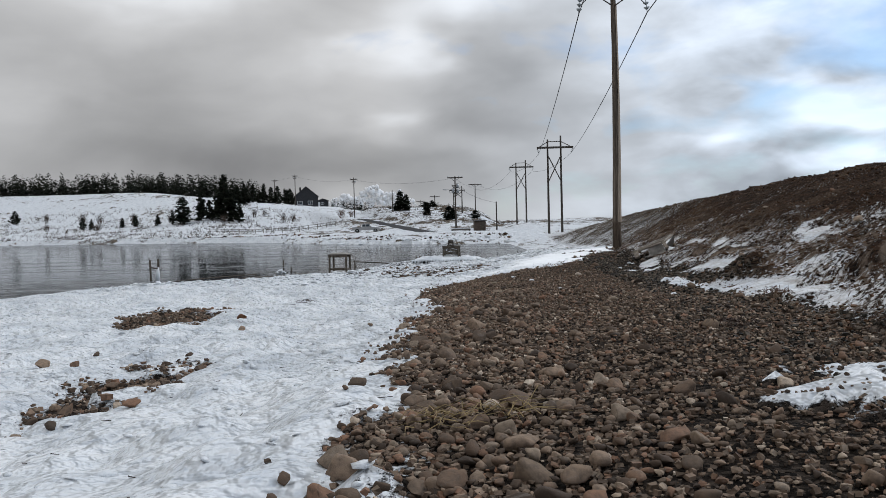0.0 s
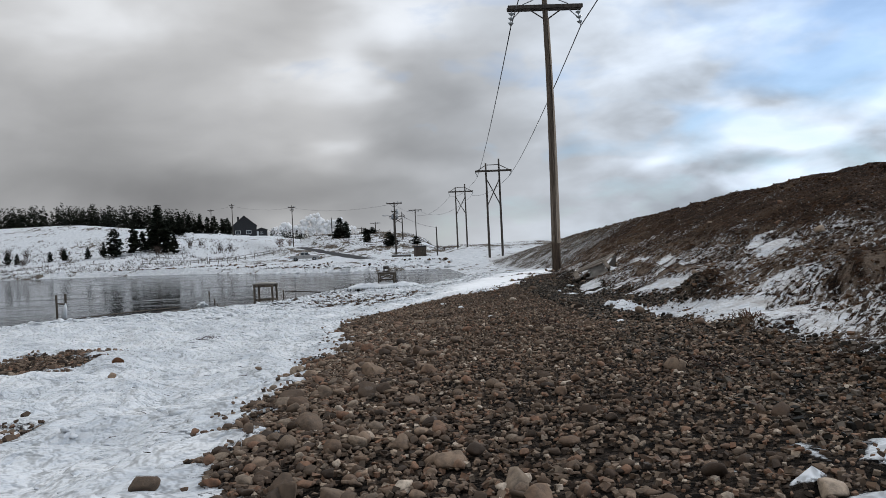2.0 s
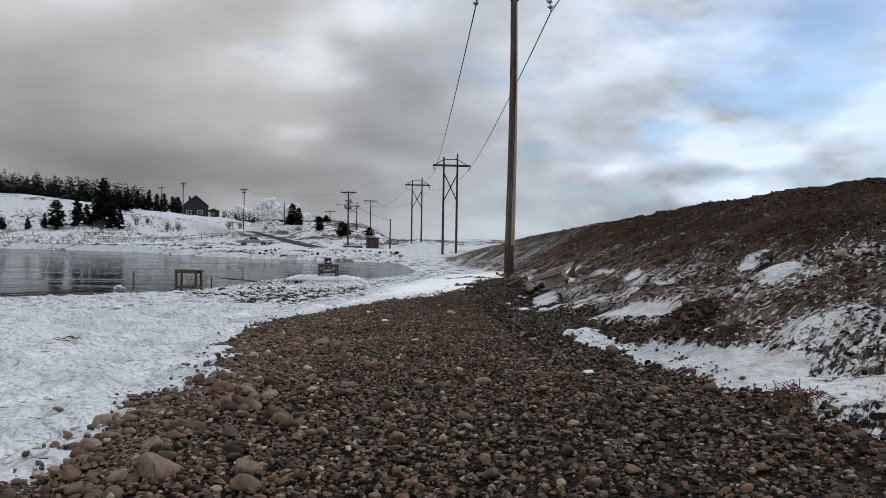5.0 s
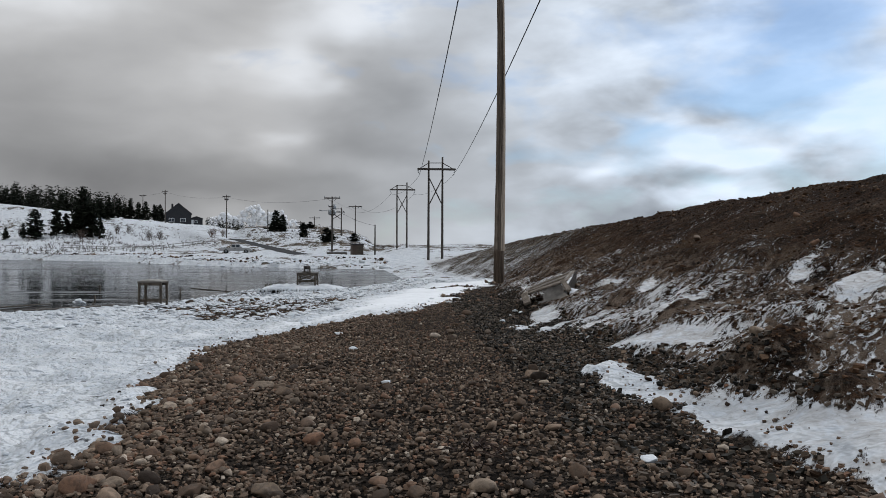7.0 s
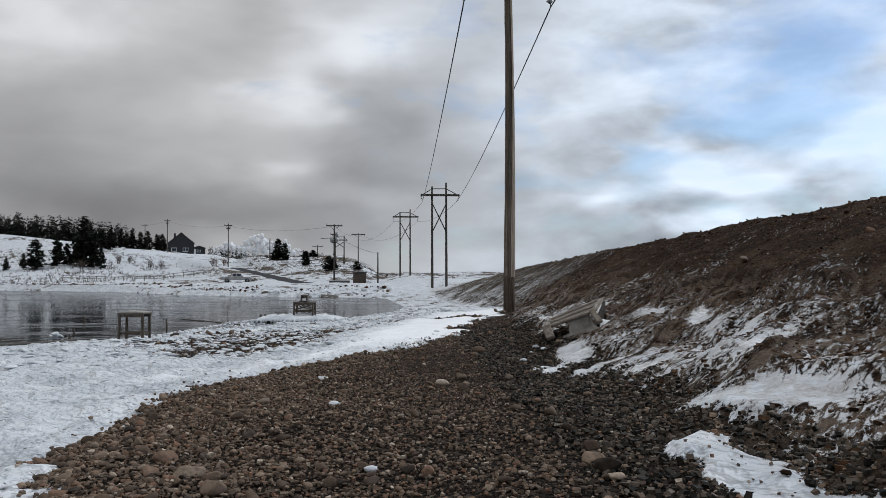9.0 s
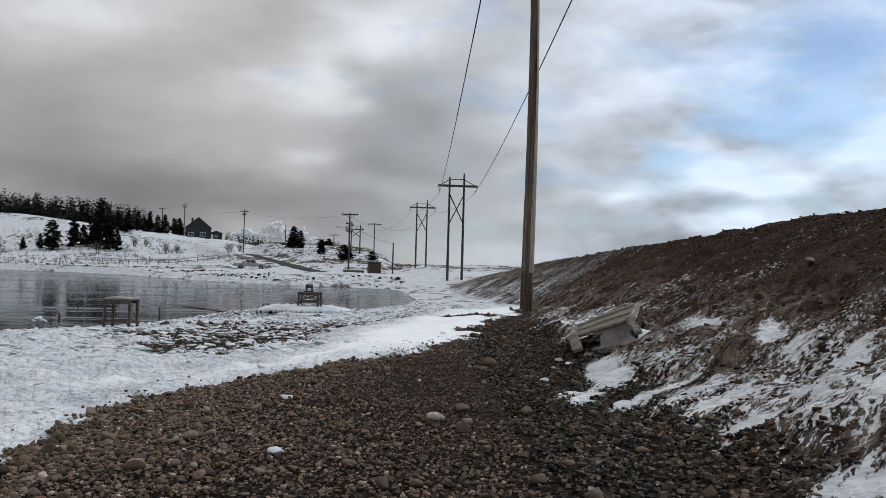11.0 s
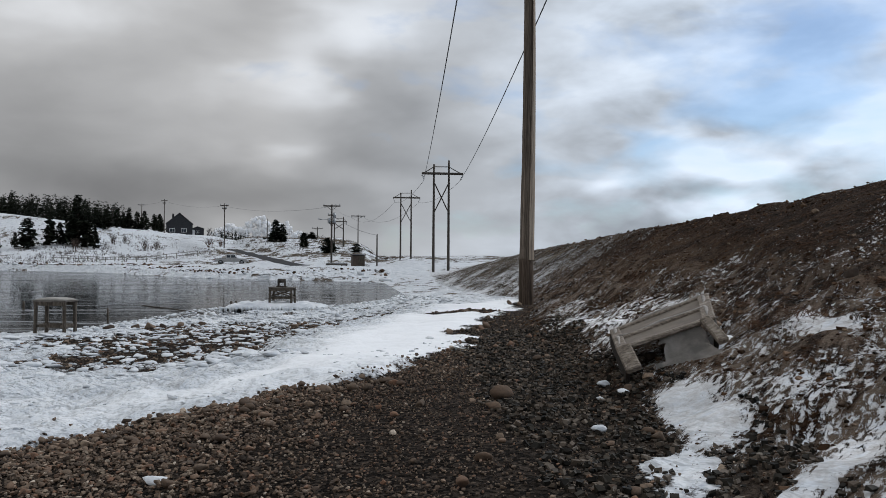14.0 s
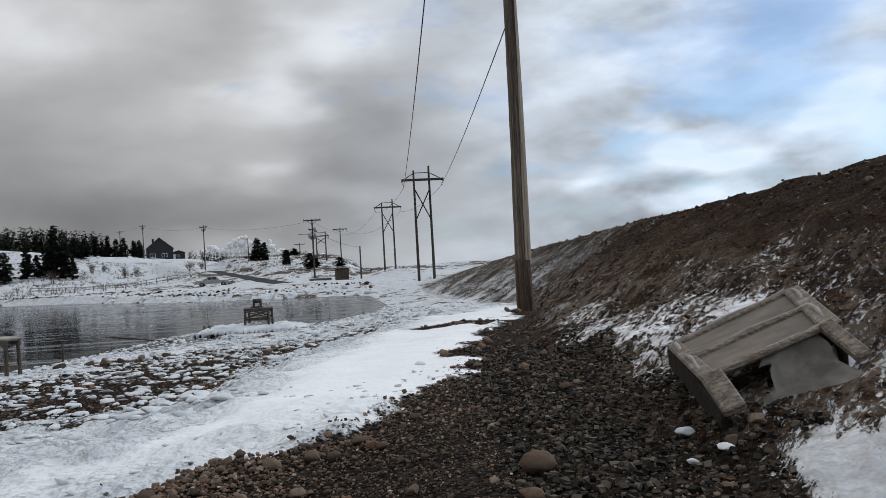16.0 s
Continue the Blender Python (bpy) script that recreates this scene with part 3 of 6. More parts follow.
def box(size, m=None, bevel=0.0):
    return add_box(bmesh.new(), size, m, bevel)


def add_tube(bm, pts, radii, sides=10, caps=True):
    """A round bar through the points, with a radius at each."""
    rings = []
    pts = [Vector(p) for p in pts]
    for i, p in enumerate(pts):
        d = (pts[min(i + 1, len(pts) - 1)] - pts[max(i - 1, 0)]).normalized()
        ref = Vector((1, 0, 0)) if abs(d.x) < 0.8 else Vector((0, 1, 0))
        a = d.cross(ref).normalized()
        b = d.cross(a)
        r = radii[i] if isinstance(radii, (list, tuple)) else radii
        rings.append([bm.verts.new(p + a * r * math.cos(2 * math.pi * k / sides) + b * r * math.sin(2 * math.pi * k / sides)) for k in range(sides)])
    for r0, r1 in zip(rings, rings[1:]):
        for k in range(sides):
            bm.faces.new((r0[k], r0[(k + 1) % sides], r1[(k + 1) % sides], r1[k]))
    if caps:
        bm.faces.new(rings[0][::-1])
        bm.faces.new(rings[-1])
    bmesh.ops.recalc_face_normals(bm, faces=bm.faces[:])
    return bm


def tube(pts, radii, sides=10):
    return add_tube(bmesh.new(), pts, radii, sides)


def array_mesh(name, verts, faces, material, smooth_=True):
    """A mesh from arrays of vertices and of equal-sided faces."""
    me = bpy.data.meshes.new(name)
    k = faces.shape[1]
    me.vertices.add(len(verts))
    me.vertices.foreach_set("co", np.ascontiguousarray(verts, np.float32).ravel())
    me.loops.add(faces.size)
    me.loops.foreach_set("vertex_index", np.ascontiguousarray(faces, np.int32).ravel())
    me.polygons.add(len(faces))
    me.polygons.foreach_set("loop_start", np.arange(0, faces.size, k, dtype=np.int32))
    me.polygons.foreach_set("use_smooth", np.full(len(faces), smooth_))
    me.update(calc_edges=True)
    me.materials.append(material)
    return me


def spaced(lo, hi, step, far_lo, far_hi, grow=1.09):
    """Positions at an even step from lo to hi, then ever wider apart."""
    mid = list(np.arange(lo, hi, step))
    up, g = [hi], step
    while up[-1] < far_hi:
        g *= grow
        up.append(up[-1] + min(g, 60))
    down, g = [lo], step
    while down[-1] > far_lo:
        g *= grow
        down.append(down[-1] - min(g, 60))
    return np.array(down[:0:-1] + mid + up)


# ---- ground and water ----
def build_ground():
    xs = np.concatenate([spaced(-13.0, 6.0, 0.10, -150, 6, 1.045)[:-1], spaced(5.9, 6.0, 0.13, 5.95, 900, 1.10)[1:]])
    xs = np.unique(np.concatenate([xs, np.arange(-1000, -150, 40.0)]).round(4))
    ys = spaced(-33.0, 2.0, 0.10, -80, 60, 1.035)
    ys = np.unique(np.concatenate([ys[ys < 60], np.arange(60, 280, 1.6), spaced(280, 281, 2, 280, 1800, 1.12)[1:]]).round(4))
    gx, gy = np.meshgrid(xs, ys)
    z, snow, bank = land(gx.ravel(), gy.ravel())
    nx, ny = len(xs), len(ys)
    i = np.arange(nx * ny).reshape(ny, nx)
    faces = np.stack([i[:-1, :-1], i[:-1, 1:], i[1:, 1:], i[1:, :-1]], -1).reshape(-1, 4)
    me = array_mesh("ground", np.stack([gx.ravel(), gy.ravel(), z], -1), faces, M_GROUND)
    for key, v in (("snow", snow), ("bank", bank), ("trodden", trodden(gx.ravel(), gy.ravel()))):
        me.attributes.new(key, "FLOAT", "POINT").data.foreach_set("value", v.astype(np.float32))
    return tagged(new("ground", me), "shore of brown pebbles and trodden snow below a dirt bank", "ground", kind="structure")


build_ground()
bm = bmesh.new()
vs = [bm.verts.new(p) for p in ((-900, -80, WATER), (-1, -80, WATER), (-1, 70, WATER), (-40, 260, WATER), (-900, 420, WATER))]
bm.faces.new(vs)
single("water", bm, M_WATER, Matrix(), "calm grey sea cove with thin slush ice", "water", kind="structure")


# ---- power line ----
def pole_bm(height, r0, r1, bow=0.0, sides=14, seed=0, z0=-0.5):
    rnd = random.Random(seed)
    pts, rad = [], []
    n = 16
    for k in range(n + 1):
        t = k / n
        pts.append((bow * math.sin(math.pi * t) + rnd.uniform(-0.006, 0.006), rnd.uniform(-0.006, 0.006), z0 + (height - z0) * t))
        rad.append((r0 + (r1 - r0) * t) * rnd.uniform(0.985, 1.015))
    return tube(pts, rad, sides)


def insulator(parent, at, to, discs=3):
    """A string of porcelain discs that hangs from a crossarm."""
    a, b = Vector(at), Vector(to)
    string = part("insulator", tube([a, b], 0.018, 6), M_STEEL, parent, "string of grey porcelain discs", False)
    d = (b - a).normalized()
    turn = d.to_track_quat("Z", "Y").to_matrix().to_4x4()
    for k in range(discs):
        bm = bmesh.new()
        bmesh.ops.create_cone(bm, cap_ends=True, segments=12, radius1=0.13, radius2=0.045, depth=0.09, matrix=Matrix.Translation(a.lerp(b, (k + 0.7) / (discs + 0.4))) @ turn)
        part("disc", bm, M_PORC, string, "", False)
    return string


def near_pole():
    ob = thing("utility_pole", pose(0, 0, -0.05, 0, 0, 0), "tall weathered wooden power pole with a split side and dark foot", "utility pole")
    part("shaft", pole_bm(11.4, 0.175, 0.105, 0.05, 18, 3, 1.1), M_POLE, ob)
    part("foot", pole_bm(1.16, 0.20, 0.185, 0.0, 16, 4, -0.6), M_TAR, ob, "dark tarred foot of the pole", False)
    # the pale strip where the outer wood has come away
    bm = bmesh.new()
    rows = []
    for k in range(25):
        t = k / 24
        z = 1.12 + 9.3 * t
        r = 0.178 - 0.066 * (z - 1.1) / 10.3
        w = radians(38 + 6 * math.sin(7 * t) - 14 * t)
        c = radians(-46 + 6 * math.sin(3.1 * t))
        bowx = 0.05 * math.sin(math.pi * (z - 1.1) / 10.3)
        rows.append([bm.verts.new((bowx + (r + 0.024) * math.cos(c - w + 2 * w * j / 6), (r + 0.024) * math.sin(c - w + 2 * w * j / 6), z)) for j in range(7)])
    for a, b in zip(rows, rows[1:]):
        for j in range(6):
            bm.faces.new((a[j], a[j + 1], b[j + 1], b[j]))
    part("split_strip", bm, M_BARE, ob, "pale bare wood strip", False)
    part("crossarm", box((3.1, 0.13, 0.16), pose(0, -0.16, 10.86, 0, 0, 0), 0.015), M_FARPOLE, ob)
    part("crossarm", box((3.1, 0.13, 0.16), pose(0, 0.16, 10.86, 0, 0, 0), 0.015), M_FARPOLE, ob)
    for s in (-1, 1):
        part("brace", tube([(s * 0.08, -0.17, 10.35), (s * 0.75, -0.17, 10.80)], 0.028, 6), M_FARPOLE, ob)
        part("shield_brace", tube([(s * 0.05, -0.1, 11.35), (s * 0.95, -0.16, 10.96)], 0.022, 6), M_STEEL, ob)
        insulator(ob, (s * 1.38, 0, 10.76), (s * 1.46, 0, 10.08), 3)
        part("link", tube([(s * 1.02, 0, 10.76), (s * 1.44, 0, 10.36)], 0.02, 6), M_STEEL, ob)
    return ob


def h_frame(x0, y0, z0, x1, y1, z1, top, arm_z, arm_l, arm_r, group, seed):
    """Two poles with a crossarm and an X of braces."""
    ob = thing("h_frame_pole", pose(x0, y0, z0), "two-legged wooden transmission structure with crossarm and braces", "utility pole", group)
    dx, dy, dz = x1 - x0, y1 - y0, z1 - z0
    part("leg", pole_bm(top - z0, 0.17, 0.11, 0.0, 10, seed, -1.2), M_FARPOLE, ob, "", False)
    right = part("leg", pole_bm(top + 0.5 - z1, 0.17, 0.11, 0.0, 10, seed + 1, -1.2), M_FARPOLE, ob, "", False)
    right.location = (dx, dy, dz)
    az = arm_z - z0
    part("crossarm", box((arm_r - arm_l, 0.14, 0.22), pose((arm_l + arm_r) / 2 - x0, -0.2, az), 0.02), M_FARPOLE, ob)
    part("crossarm", box((arm_r - arm_l, 0.14, 0.22), pose((arm_l + arm_r) / 2 - x0, 0.24, az), 0.02), M_FARPOLE, ob)
    part("ridge_bar", tube([(0, -0.1, az + 0.75), (dx, dy - 0.1, az + 0.8)], 0.05, 6), M_FARPOLE, ob)
    for s, a, b in ((-1, 0, arm_l - x0), (1, dx, arm_r - x0)):
        part("brace", tube([(a, 0, az + 0.75), (b * 0.8 + a * 0.2, 0, az + 0.08)], 0.05, 6), M_FARPOLE, ob)
        insulator(ob, (b, 0, az - 0.1), (b + s * -0.28, 0, az - 0.75), 3)
    up, low = az - 0.09 * az, az - 0.40 * az
    part("x_brace", tube([(0, -0.16, up), (dx, dy - 0.16, low)], 0.075, 6), M_FARPOLE, ob)
    part("x_brace", tube([(0, -0.24, low), (dx, dy - 0.24, up)], 0.075, 6), M_FARPOLE, ob)
    return ob


def wire(a, b, sag, label, r=0.017, sides=5, group="power lines"):
    a, b = Vector(a), Vector(b)
    pts = [a.lerp(b, k / 28) - Vector((0, 0, sag * 4 * (k / 28) * (1 - k / 28))) for k in range(29)]
    return single("power_wire", tube(pts, r, sides), M_WIRE, Matrix(), label, "wire", group, flat=False)


near_pole()
h_frame(5.27, 72, -0.2, 7.02, 72.3, 0.3, 12.05, 11.0, 3.9, 8.6, "transmission structures", 11)
h_frame(4.7, 120, 1.2, 6.5, 120, 1.3, 12.75, 11.9, 3.4, 8.0, "transmission structures", 21)
WL = "thin dark overhead power wire between the poles"
for s, hx, h2x in ((-1, 4.15, 3.6), (1, 8.3, 7.8)):
    wire((s * 1.46, 0, 10.0), (hx, 73, 10.2), 0.55, WL, 0.024)
    wire((s * 1.46, 0, 10.0), (s * 1.5 - 5.5, -75, 11.5), 1.2, WL, 0.022)
    wire((hx, 73, 10.2), (h2x, 120, 11.1), 0.8, WL, 0.02)
    wire((h2x, 120, 11.1), (-1.8 + s * 1.4, 172, 11.0), 2.0, WL, 0.02)


# ---- things far across the cove ----
def at_ground(x, y, dz=0.0, turn=0.0):
    return pose(x, y, ground_z(x, y) + dz, 0, 0, turn)


def mat_needles():
    n = Nodes("spruce_needles")
    c = n.ramp(n.island(), [(0.0, (0.005, 0.008, 0.005)), (0.5, (0.010, 0.014, 0.009)), (1.0, (0.022, 0.027, 0.016))])
    c = n.mix(n.ramp(n.noise(2.0, 3), [(0.4, 0.0), (0.7, 0.5)]), c, (0.022, 0.020, 0.014))
    n.bsdf.inputs["Specular IOR Level"].default_value = 0.1
    return n.done(c, 0.8)


def mat_boards(name, color, pitch=0.18, axis=2, dark=0.5):
    """Painted boards, each a little apart from the next."""
    n = Nodes(name)
    sep_ = n.t.nodes.new("ShaderNodeSeparateXYZ")
    n.t.links.new(n.co, sep_.inputs[0])
    row = n.math("DIVIDE", sep_.outputs[axis], pitch)
    gapm = n.ramp(n.math("FRACT", row), [(0.0, 0.0), (0.08, 1.0), (0.92, 1.0), (1.0, 0.0)])
    worn = n.noise(3.0, 5, 0.6)
    c = n.mix(n.ramp(worn, [(0.35, 0.6), (0.6, 0.0)]), color, tuple(v * dark for v in color))
    c = n.mix(gapm, tuple(v * 0.25 for v in color), c)
    return n.done(c, 0.75, n.bump(gapm, 0.6, 0.02))


M_NEEDLE = mat_needles()
M_BARK = mat_wood("bark", (0.03, 0.024, 0.02), (0.06, 0.048, 0.04), (0.10, 0.085, 0.07), (1, 1, 0.2), 10)
M_TWIG = mat_plain("bare_twigs", (0.085, 0.062, 0.050), 0.85, 0, 0.4, 3)
M_RUST = mat_plain("rusty_twigs", (0.12, 0.065, 0.040), 0.85, 0, 0.4, 3)
M_SIDING = mat_boards("dark_siding", (0.034, 0.035, 0.038), 0.2)
M_ROOF = mat_plain("roof_shingles", (0.030, 0.030, 0.033), 0.8, 0, 0.4, 4)
M_TRIM = mat_plain("white_trim", (0.70, 0.70, 0.70), 0.6, 0, 0.1)
M_GLASS = mat_plain("window_glass", (0.04, 0.05, 0.06), 0.08)
M_SHED = mat_boards("shed_boards", (0.085, 0.062, 0.050), 0.2, 0)
M_GREYWOOD = mat_wood("grey_wood", (0.07, 0.062, 0.055), (0.14, 0.125, 0.11), (0.22, 0.20, 0.18), (0.2, 1, 1), 8)
M_PALEWOOD = mat_wood("pale_wood", (0.16, 0.15, 0.14), (0.27, 0.26, 0.24), (0.38, 0.37, 0.35), (0.2, 1, 1), 8)
M_WETWOOD = mat_wood("wet_wood", (0.035, 0.028, 0.022), (0.085, 0.07, 0.055), (0.16, 0.135, 0.11), (1, 1, 0.2), 10)
M_PAINT = mat_plain("silver_paint", (0.36, 0.36, 0.355), 0.4, 0.0, 0.1, 2)
M_TYRE = mat_plain("tyre", (0.02, 0.02, 0.02), 0.85)
M_RED = mat_plain("red_lamp", (0.35, 0.02, 0.02), 0.3)
M_ASPHALT = mat_plain("asphalt", (0.030, 0.030, 0.032), 0.95, 0, 0.4, 0.8)


def crown_arrays(height, radius, clumps, seed, low=0.06):
    """Ragged boughs of small pointed sprays round a stem."""
    rng = np.random.default_rng(seed)
    per = 14 if clumps > 1000 else 5
    boughs = clumps // per
    bh = low + (0.99 - low) * rng.random(boughs) ** 0.9
    baz = rng.random(boughs) * 2 * np.pi
    lobes = 0.80 + 0.25 * np.sin(2 * baz + 5 * bh + seed) + 0.20 * np.sin(3 * baz - 15 * bh + 2 * seed)
    length = radius * (1.03 - bh) ** 0.62 * lobes * rng.uniform(0.45, 1.15, boughs) + 0.012 * height
    length *= np.where(bh < low + 0.12, 0.8, 1.0)
    k = np.repeat(np.arange(boughs), per)
    clumps = len(k)
    t = rng.uniform(0.15, 1.0, clumps)
    h, reach = bh[k], length[k] * t
    az = baz[k] + rng.normal(0, 0.16, clumps)
    drop_ = -0.28 * reach + 0.22 * reach * t
    root = np.stack([reach * np.cos(az), reach * np.sin(az), height * h + drop_ + rng.normal(0, 0.006, clumps) * height], -1)
    out_ = az + rng.normal(0, 0.7, clumps)
    ln = ((0.36 if per > 5 else 0.5) * length[k] * rng.uniform(0.6, 1.3, clumps) + 0.012 * height)[:, None]
    aim = np.stack([np.cos(out_), np.sin(out_), rng.uniform(-0.55, 0.25, clumps)], -1)
    tip = root + aim * ln
    side = np.stack([-np.sin(out_), np.cos(out_), rng.normal(0, 0.5, clumps)], -1) * ln * 0.48
    mid = root * 0.55 + tip * 0.45
    v = np.stack([root, mid + side, tip, mid - side], 1).reshape(-1, 3)
    f = (np.arange(clumps)[:, None] * 4 + np.array([[0, 1, 2, 3]])).astype(int)
    return v, f


SPRUCE = {}


def spruce(x, y, height, radius, variant=0, lean=0.0, label="dark green spruce tree standing in the snow", group="spruce trees"):
    """Trunk and crown; trees of one variant share their meshes."""
    if variant not in SPRUCE:
        v, f = crown_arrays(1.0, 0.26 + 0.03 * variant, 2600, 5 + variant, 0.04 if variant else 0.10)
        crown = array_mesh("crown", v, f, M_NEEDLE, False)
        trunk = mesh_of(tube([(0, 0, -0.06), (0.004, 0, 0.3), (0, 0.004, 0.7), (0, 0, 0.97)], [0.022, 0.017, 0.009, 0.002], 7), "trunk", M_BARK)
        SPRUCE[variant] = (crown, trunk)
    crown, trunk = SPRUCE[variant]
    ob = thing("spruce_tree", at_ground(x, y, -0.1, 70 * (x + y)), label, "tree", group)
    w = 1.0 * radius / (0.26 + 0.03 * variant)
    for nm, me in (("trunk", trunk), ("crown", crown)):
        p_ = new(nm, me)
        p_.parent = ob
        p_.scale = (w, w, height) if nm == "crown" else (height, height, height)
    return ob


spruce(-74.7, 205, 13.8, 3.6, 0, label="tallest ragged spruce tree on the snowy slope")
spruce(-76.6, 207, 9.5, 2.6, 1, label="dark spruce crowding the tallest one")
spruce(-72.6, 206, 9.8, 2.5, 2, label="dark spruce crowding the tallest one")
spruce(-85.5, 200, 7.9, 2.9, 1, label="broad dark spruce reaching down to the snow")
spruce(-81.6, 205, 9.3, 2.4, 2)
spruce(-79.4, 206, 6.0, 2.0, 1)
spruce(-69.9, 203, 6.4, 1.7, 0, label="thin ragged spruce beside the tall one")
spruce(-78.8, 235, 5.5, 1.7, 2)
spruce(-76.0, 235, 6.0, 1.9, 1)
spruce(-88.8, 201, 4.4, 1.2, 0)
spruce(-21.4, 180, 5.5, 2.1, 1, label="dense dark spruce on the roadside cutting")
spruce(-19.9, 181, 4.4, 1.6, 2, label="dense dark spruce on the roadside cutting")
spruce(-13.75, 162, 3.3, 1.4, 2, label="small dark spruce on the roadside cutting")
spruce(-8.4, 148, 3.2, 1.6, 1, label="rounded dark spruce on the roadside cutting")
spruce(-7.4, 149, 2.6, 1.4, 2, label="rounded dark spruce on the roadside cutting")
spruce(-2.4, 150, 1.9, 1.4, 1, label="low spreading spruce on the brow of the cutting")
spruce(-13.4, 196, 1.9, 1.9, 2, label="low spreading spruce on the brow of the cutting")
spruce(-15.4, 197, 1.4, 1.6, 1, label="low spreading spruce on the brow of the cutting")
for x, y, h, r in ((-112, 200, 3.2, 1.0), (-115, 201, 3.6, 1.1), (-103, 200, 3.0, 0.9), (-99.5, 201, 3.4, 1.0), (-93.5, 202, 3.6, 1.1), (-146, 222, 4.4, 1.7)):
    spruce(x, y, h, r, 2, label="small young spruce on the snowy slope")
for k, (x, y, h) in enumerate(((-78.1, 270, 8.0), (-75.5, 270, 7.0), (-73.2, 270, 7.3), (-74.5, 290, 6.5), (-72.4, 290, 6.8), (-80.5, 272, 5.5), (-70.5, 275, 6.0), (-83.5, 275, 7.0), (-87, 276, 6.5), (-69, 278, 5.0))):
    spruce(x, y, h, h * 0.27, k % 3, label="dark spruce tree beside the house on the hill")


def forest(spots, name, label):
    vs, fs, base = [], [], 0
    zs = land(np.array([p_[0] for p_ in spots]), np.array([p_[1] for p_ in spots]))[0]
    for k, (x, y, h) in enumerate(spots):
        v, f = crown_arrays(h, h * 0.25, 200, k, 0.0)
        vs.append(v + np.array([x, y, zs[k] - 0.3]))
        fs.append(f + base)
        base += len(v)
    return tagged(new(name, array_mesh(name, np.concatenate(vs), np.concatenate(fs), M_NEEDLE, False)), label, "trees", kind="stuff")


rnd = random.Random(4)
forest([(rnd.uniform(-235, -88), rnd.uniform(280, 315), rnd.uniform(5.0, 9.8)) for _ in range(500)], "spruce_wood", "dense dark spruce wood along the hill crest")
forest([(rnd.uniform(-66, -10), rnd.uniform(330, 400), rnd.uniform(3.0, 6.0)) for _ in range(110)], "far_wood", "low dark wood behind the house and road")

SHRUB = []
for k in range(3):
    r_ = random.Random(60 + k)
    bm = bmesh.new()
    for _ in range(15):
        az, out_ = r_.uniform(0, 6.28), r_.uniform(0.1, 0.42)
        p0 = Vector((0.10 * math.cos(az), 0.10 * math.sin(az), -0.05))
        p1 = Vector((out_ * 0.6 * math.cos(az), out_ * 0.6 * math.sin(az), r_.uniform(0.25, 0.5)))
        add_tube(bm, [p0, p1], [0.011, 0.007], 3, False)
        for _ in range(5):
            q1 = p1 + Vector((r_.gauss(0, 0.10), r_.gauss(0, 0.10), r_.uniform(0.10, 0.28)))
            q2 = q1 + Vector((r_.gauss(0, 0.09), r_.gauss(0, 0.09), r_.uniform(0.05, 0.24)))
            add_tube(bm, [p1.lerp(p0, r_.uniform(0, 0.5)), q1, q2], [0.006, 0.004, 0.002], 3, False)
    SHRUB.append(mesh_of(bm, "bare_shrub", None))
BARE, RUST = "leafless brown shrub standing in the snow", "rust brown leafless shrub by the road"
for x, y, h, w, m_, lab in ((-68.5, 215, 3.4, 4.4, M_TWIG, BARE), (-56.2, 200, 3.6, 4.0, M_TWIG, BARE), (-70.7, 190, 3.8, 3.6, M_TWIG, BARE), (-36.7, 180, 2.8, 4.4, M_RUST, RUST), (-34.6, 183, 2.4, 3.6, M_RUST, RUST),
                           (-102, 206, 4.2, 4.4, M_TWIG, BARE), (-114, 210, 3.8, 4.4, M_TWIG, BARE), (-121, 214, 3.6, 5.0, M_TWIG, BARE), (-92, 208, 3.0, 3.0, M_TWIG, BARE), (-134, 218, 3.6, 4.4, M_TWIG, BARE),
                           (-65.5, 216, 2.8, 3.0, M_TWIG, BARE), (-54, 203, 3.2, 3.0, M_TWIG, BARE), (-108, 195, 2.6, 5.0, M_TWIG, BARE), (-125, 200, 2.4, 5.0, M_TWIG, BARE)):
    me = SHRUB[int(abs(x)) % 3].copy()
    me.materials.append(m_)
    ob = tagged(new("bare_shrub", me), lab, "shrub", "bare shrubs")
    ob.matrix_world = at_ground(x, y, -0.1, x * 40) @ Matrix.Diagonal((w * 0.9, w * 0.9, h * 1.05, 1))


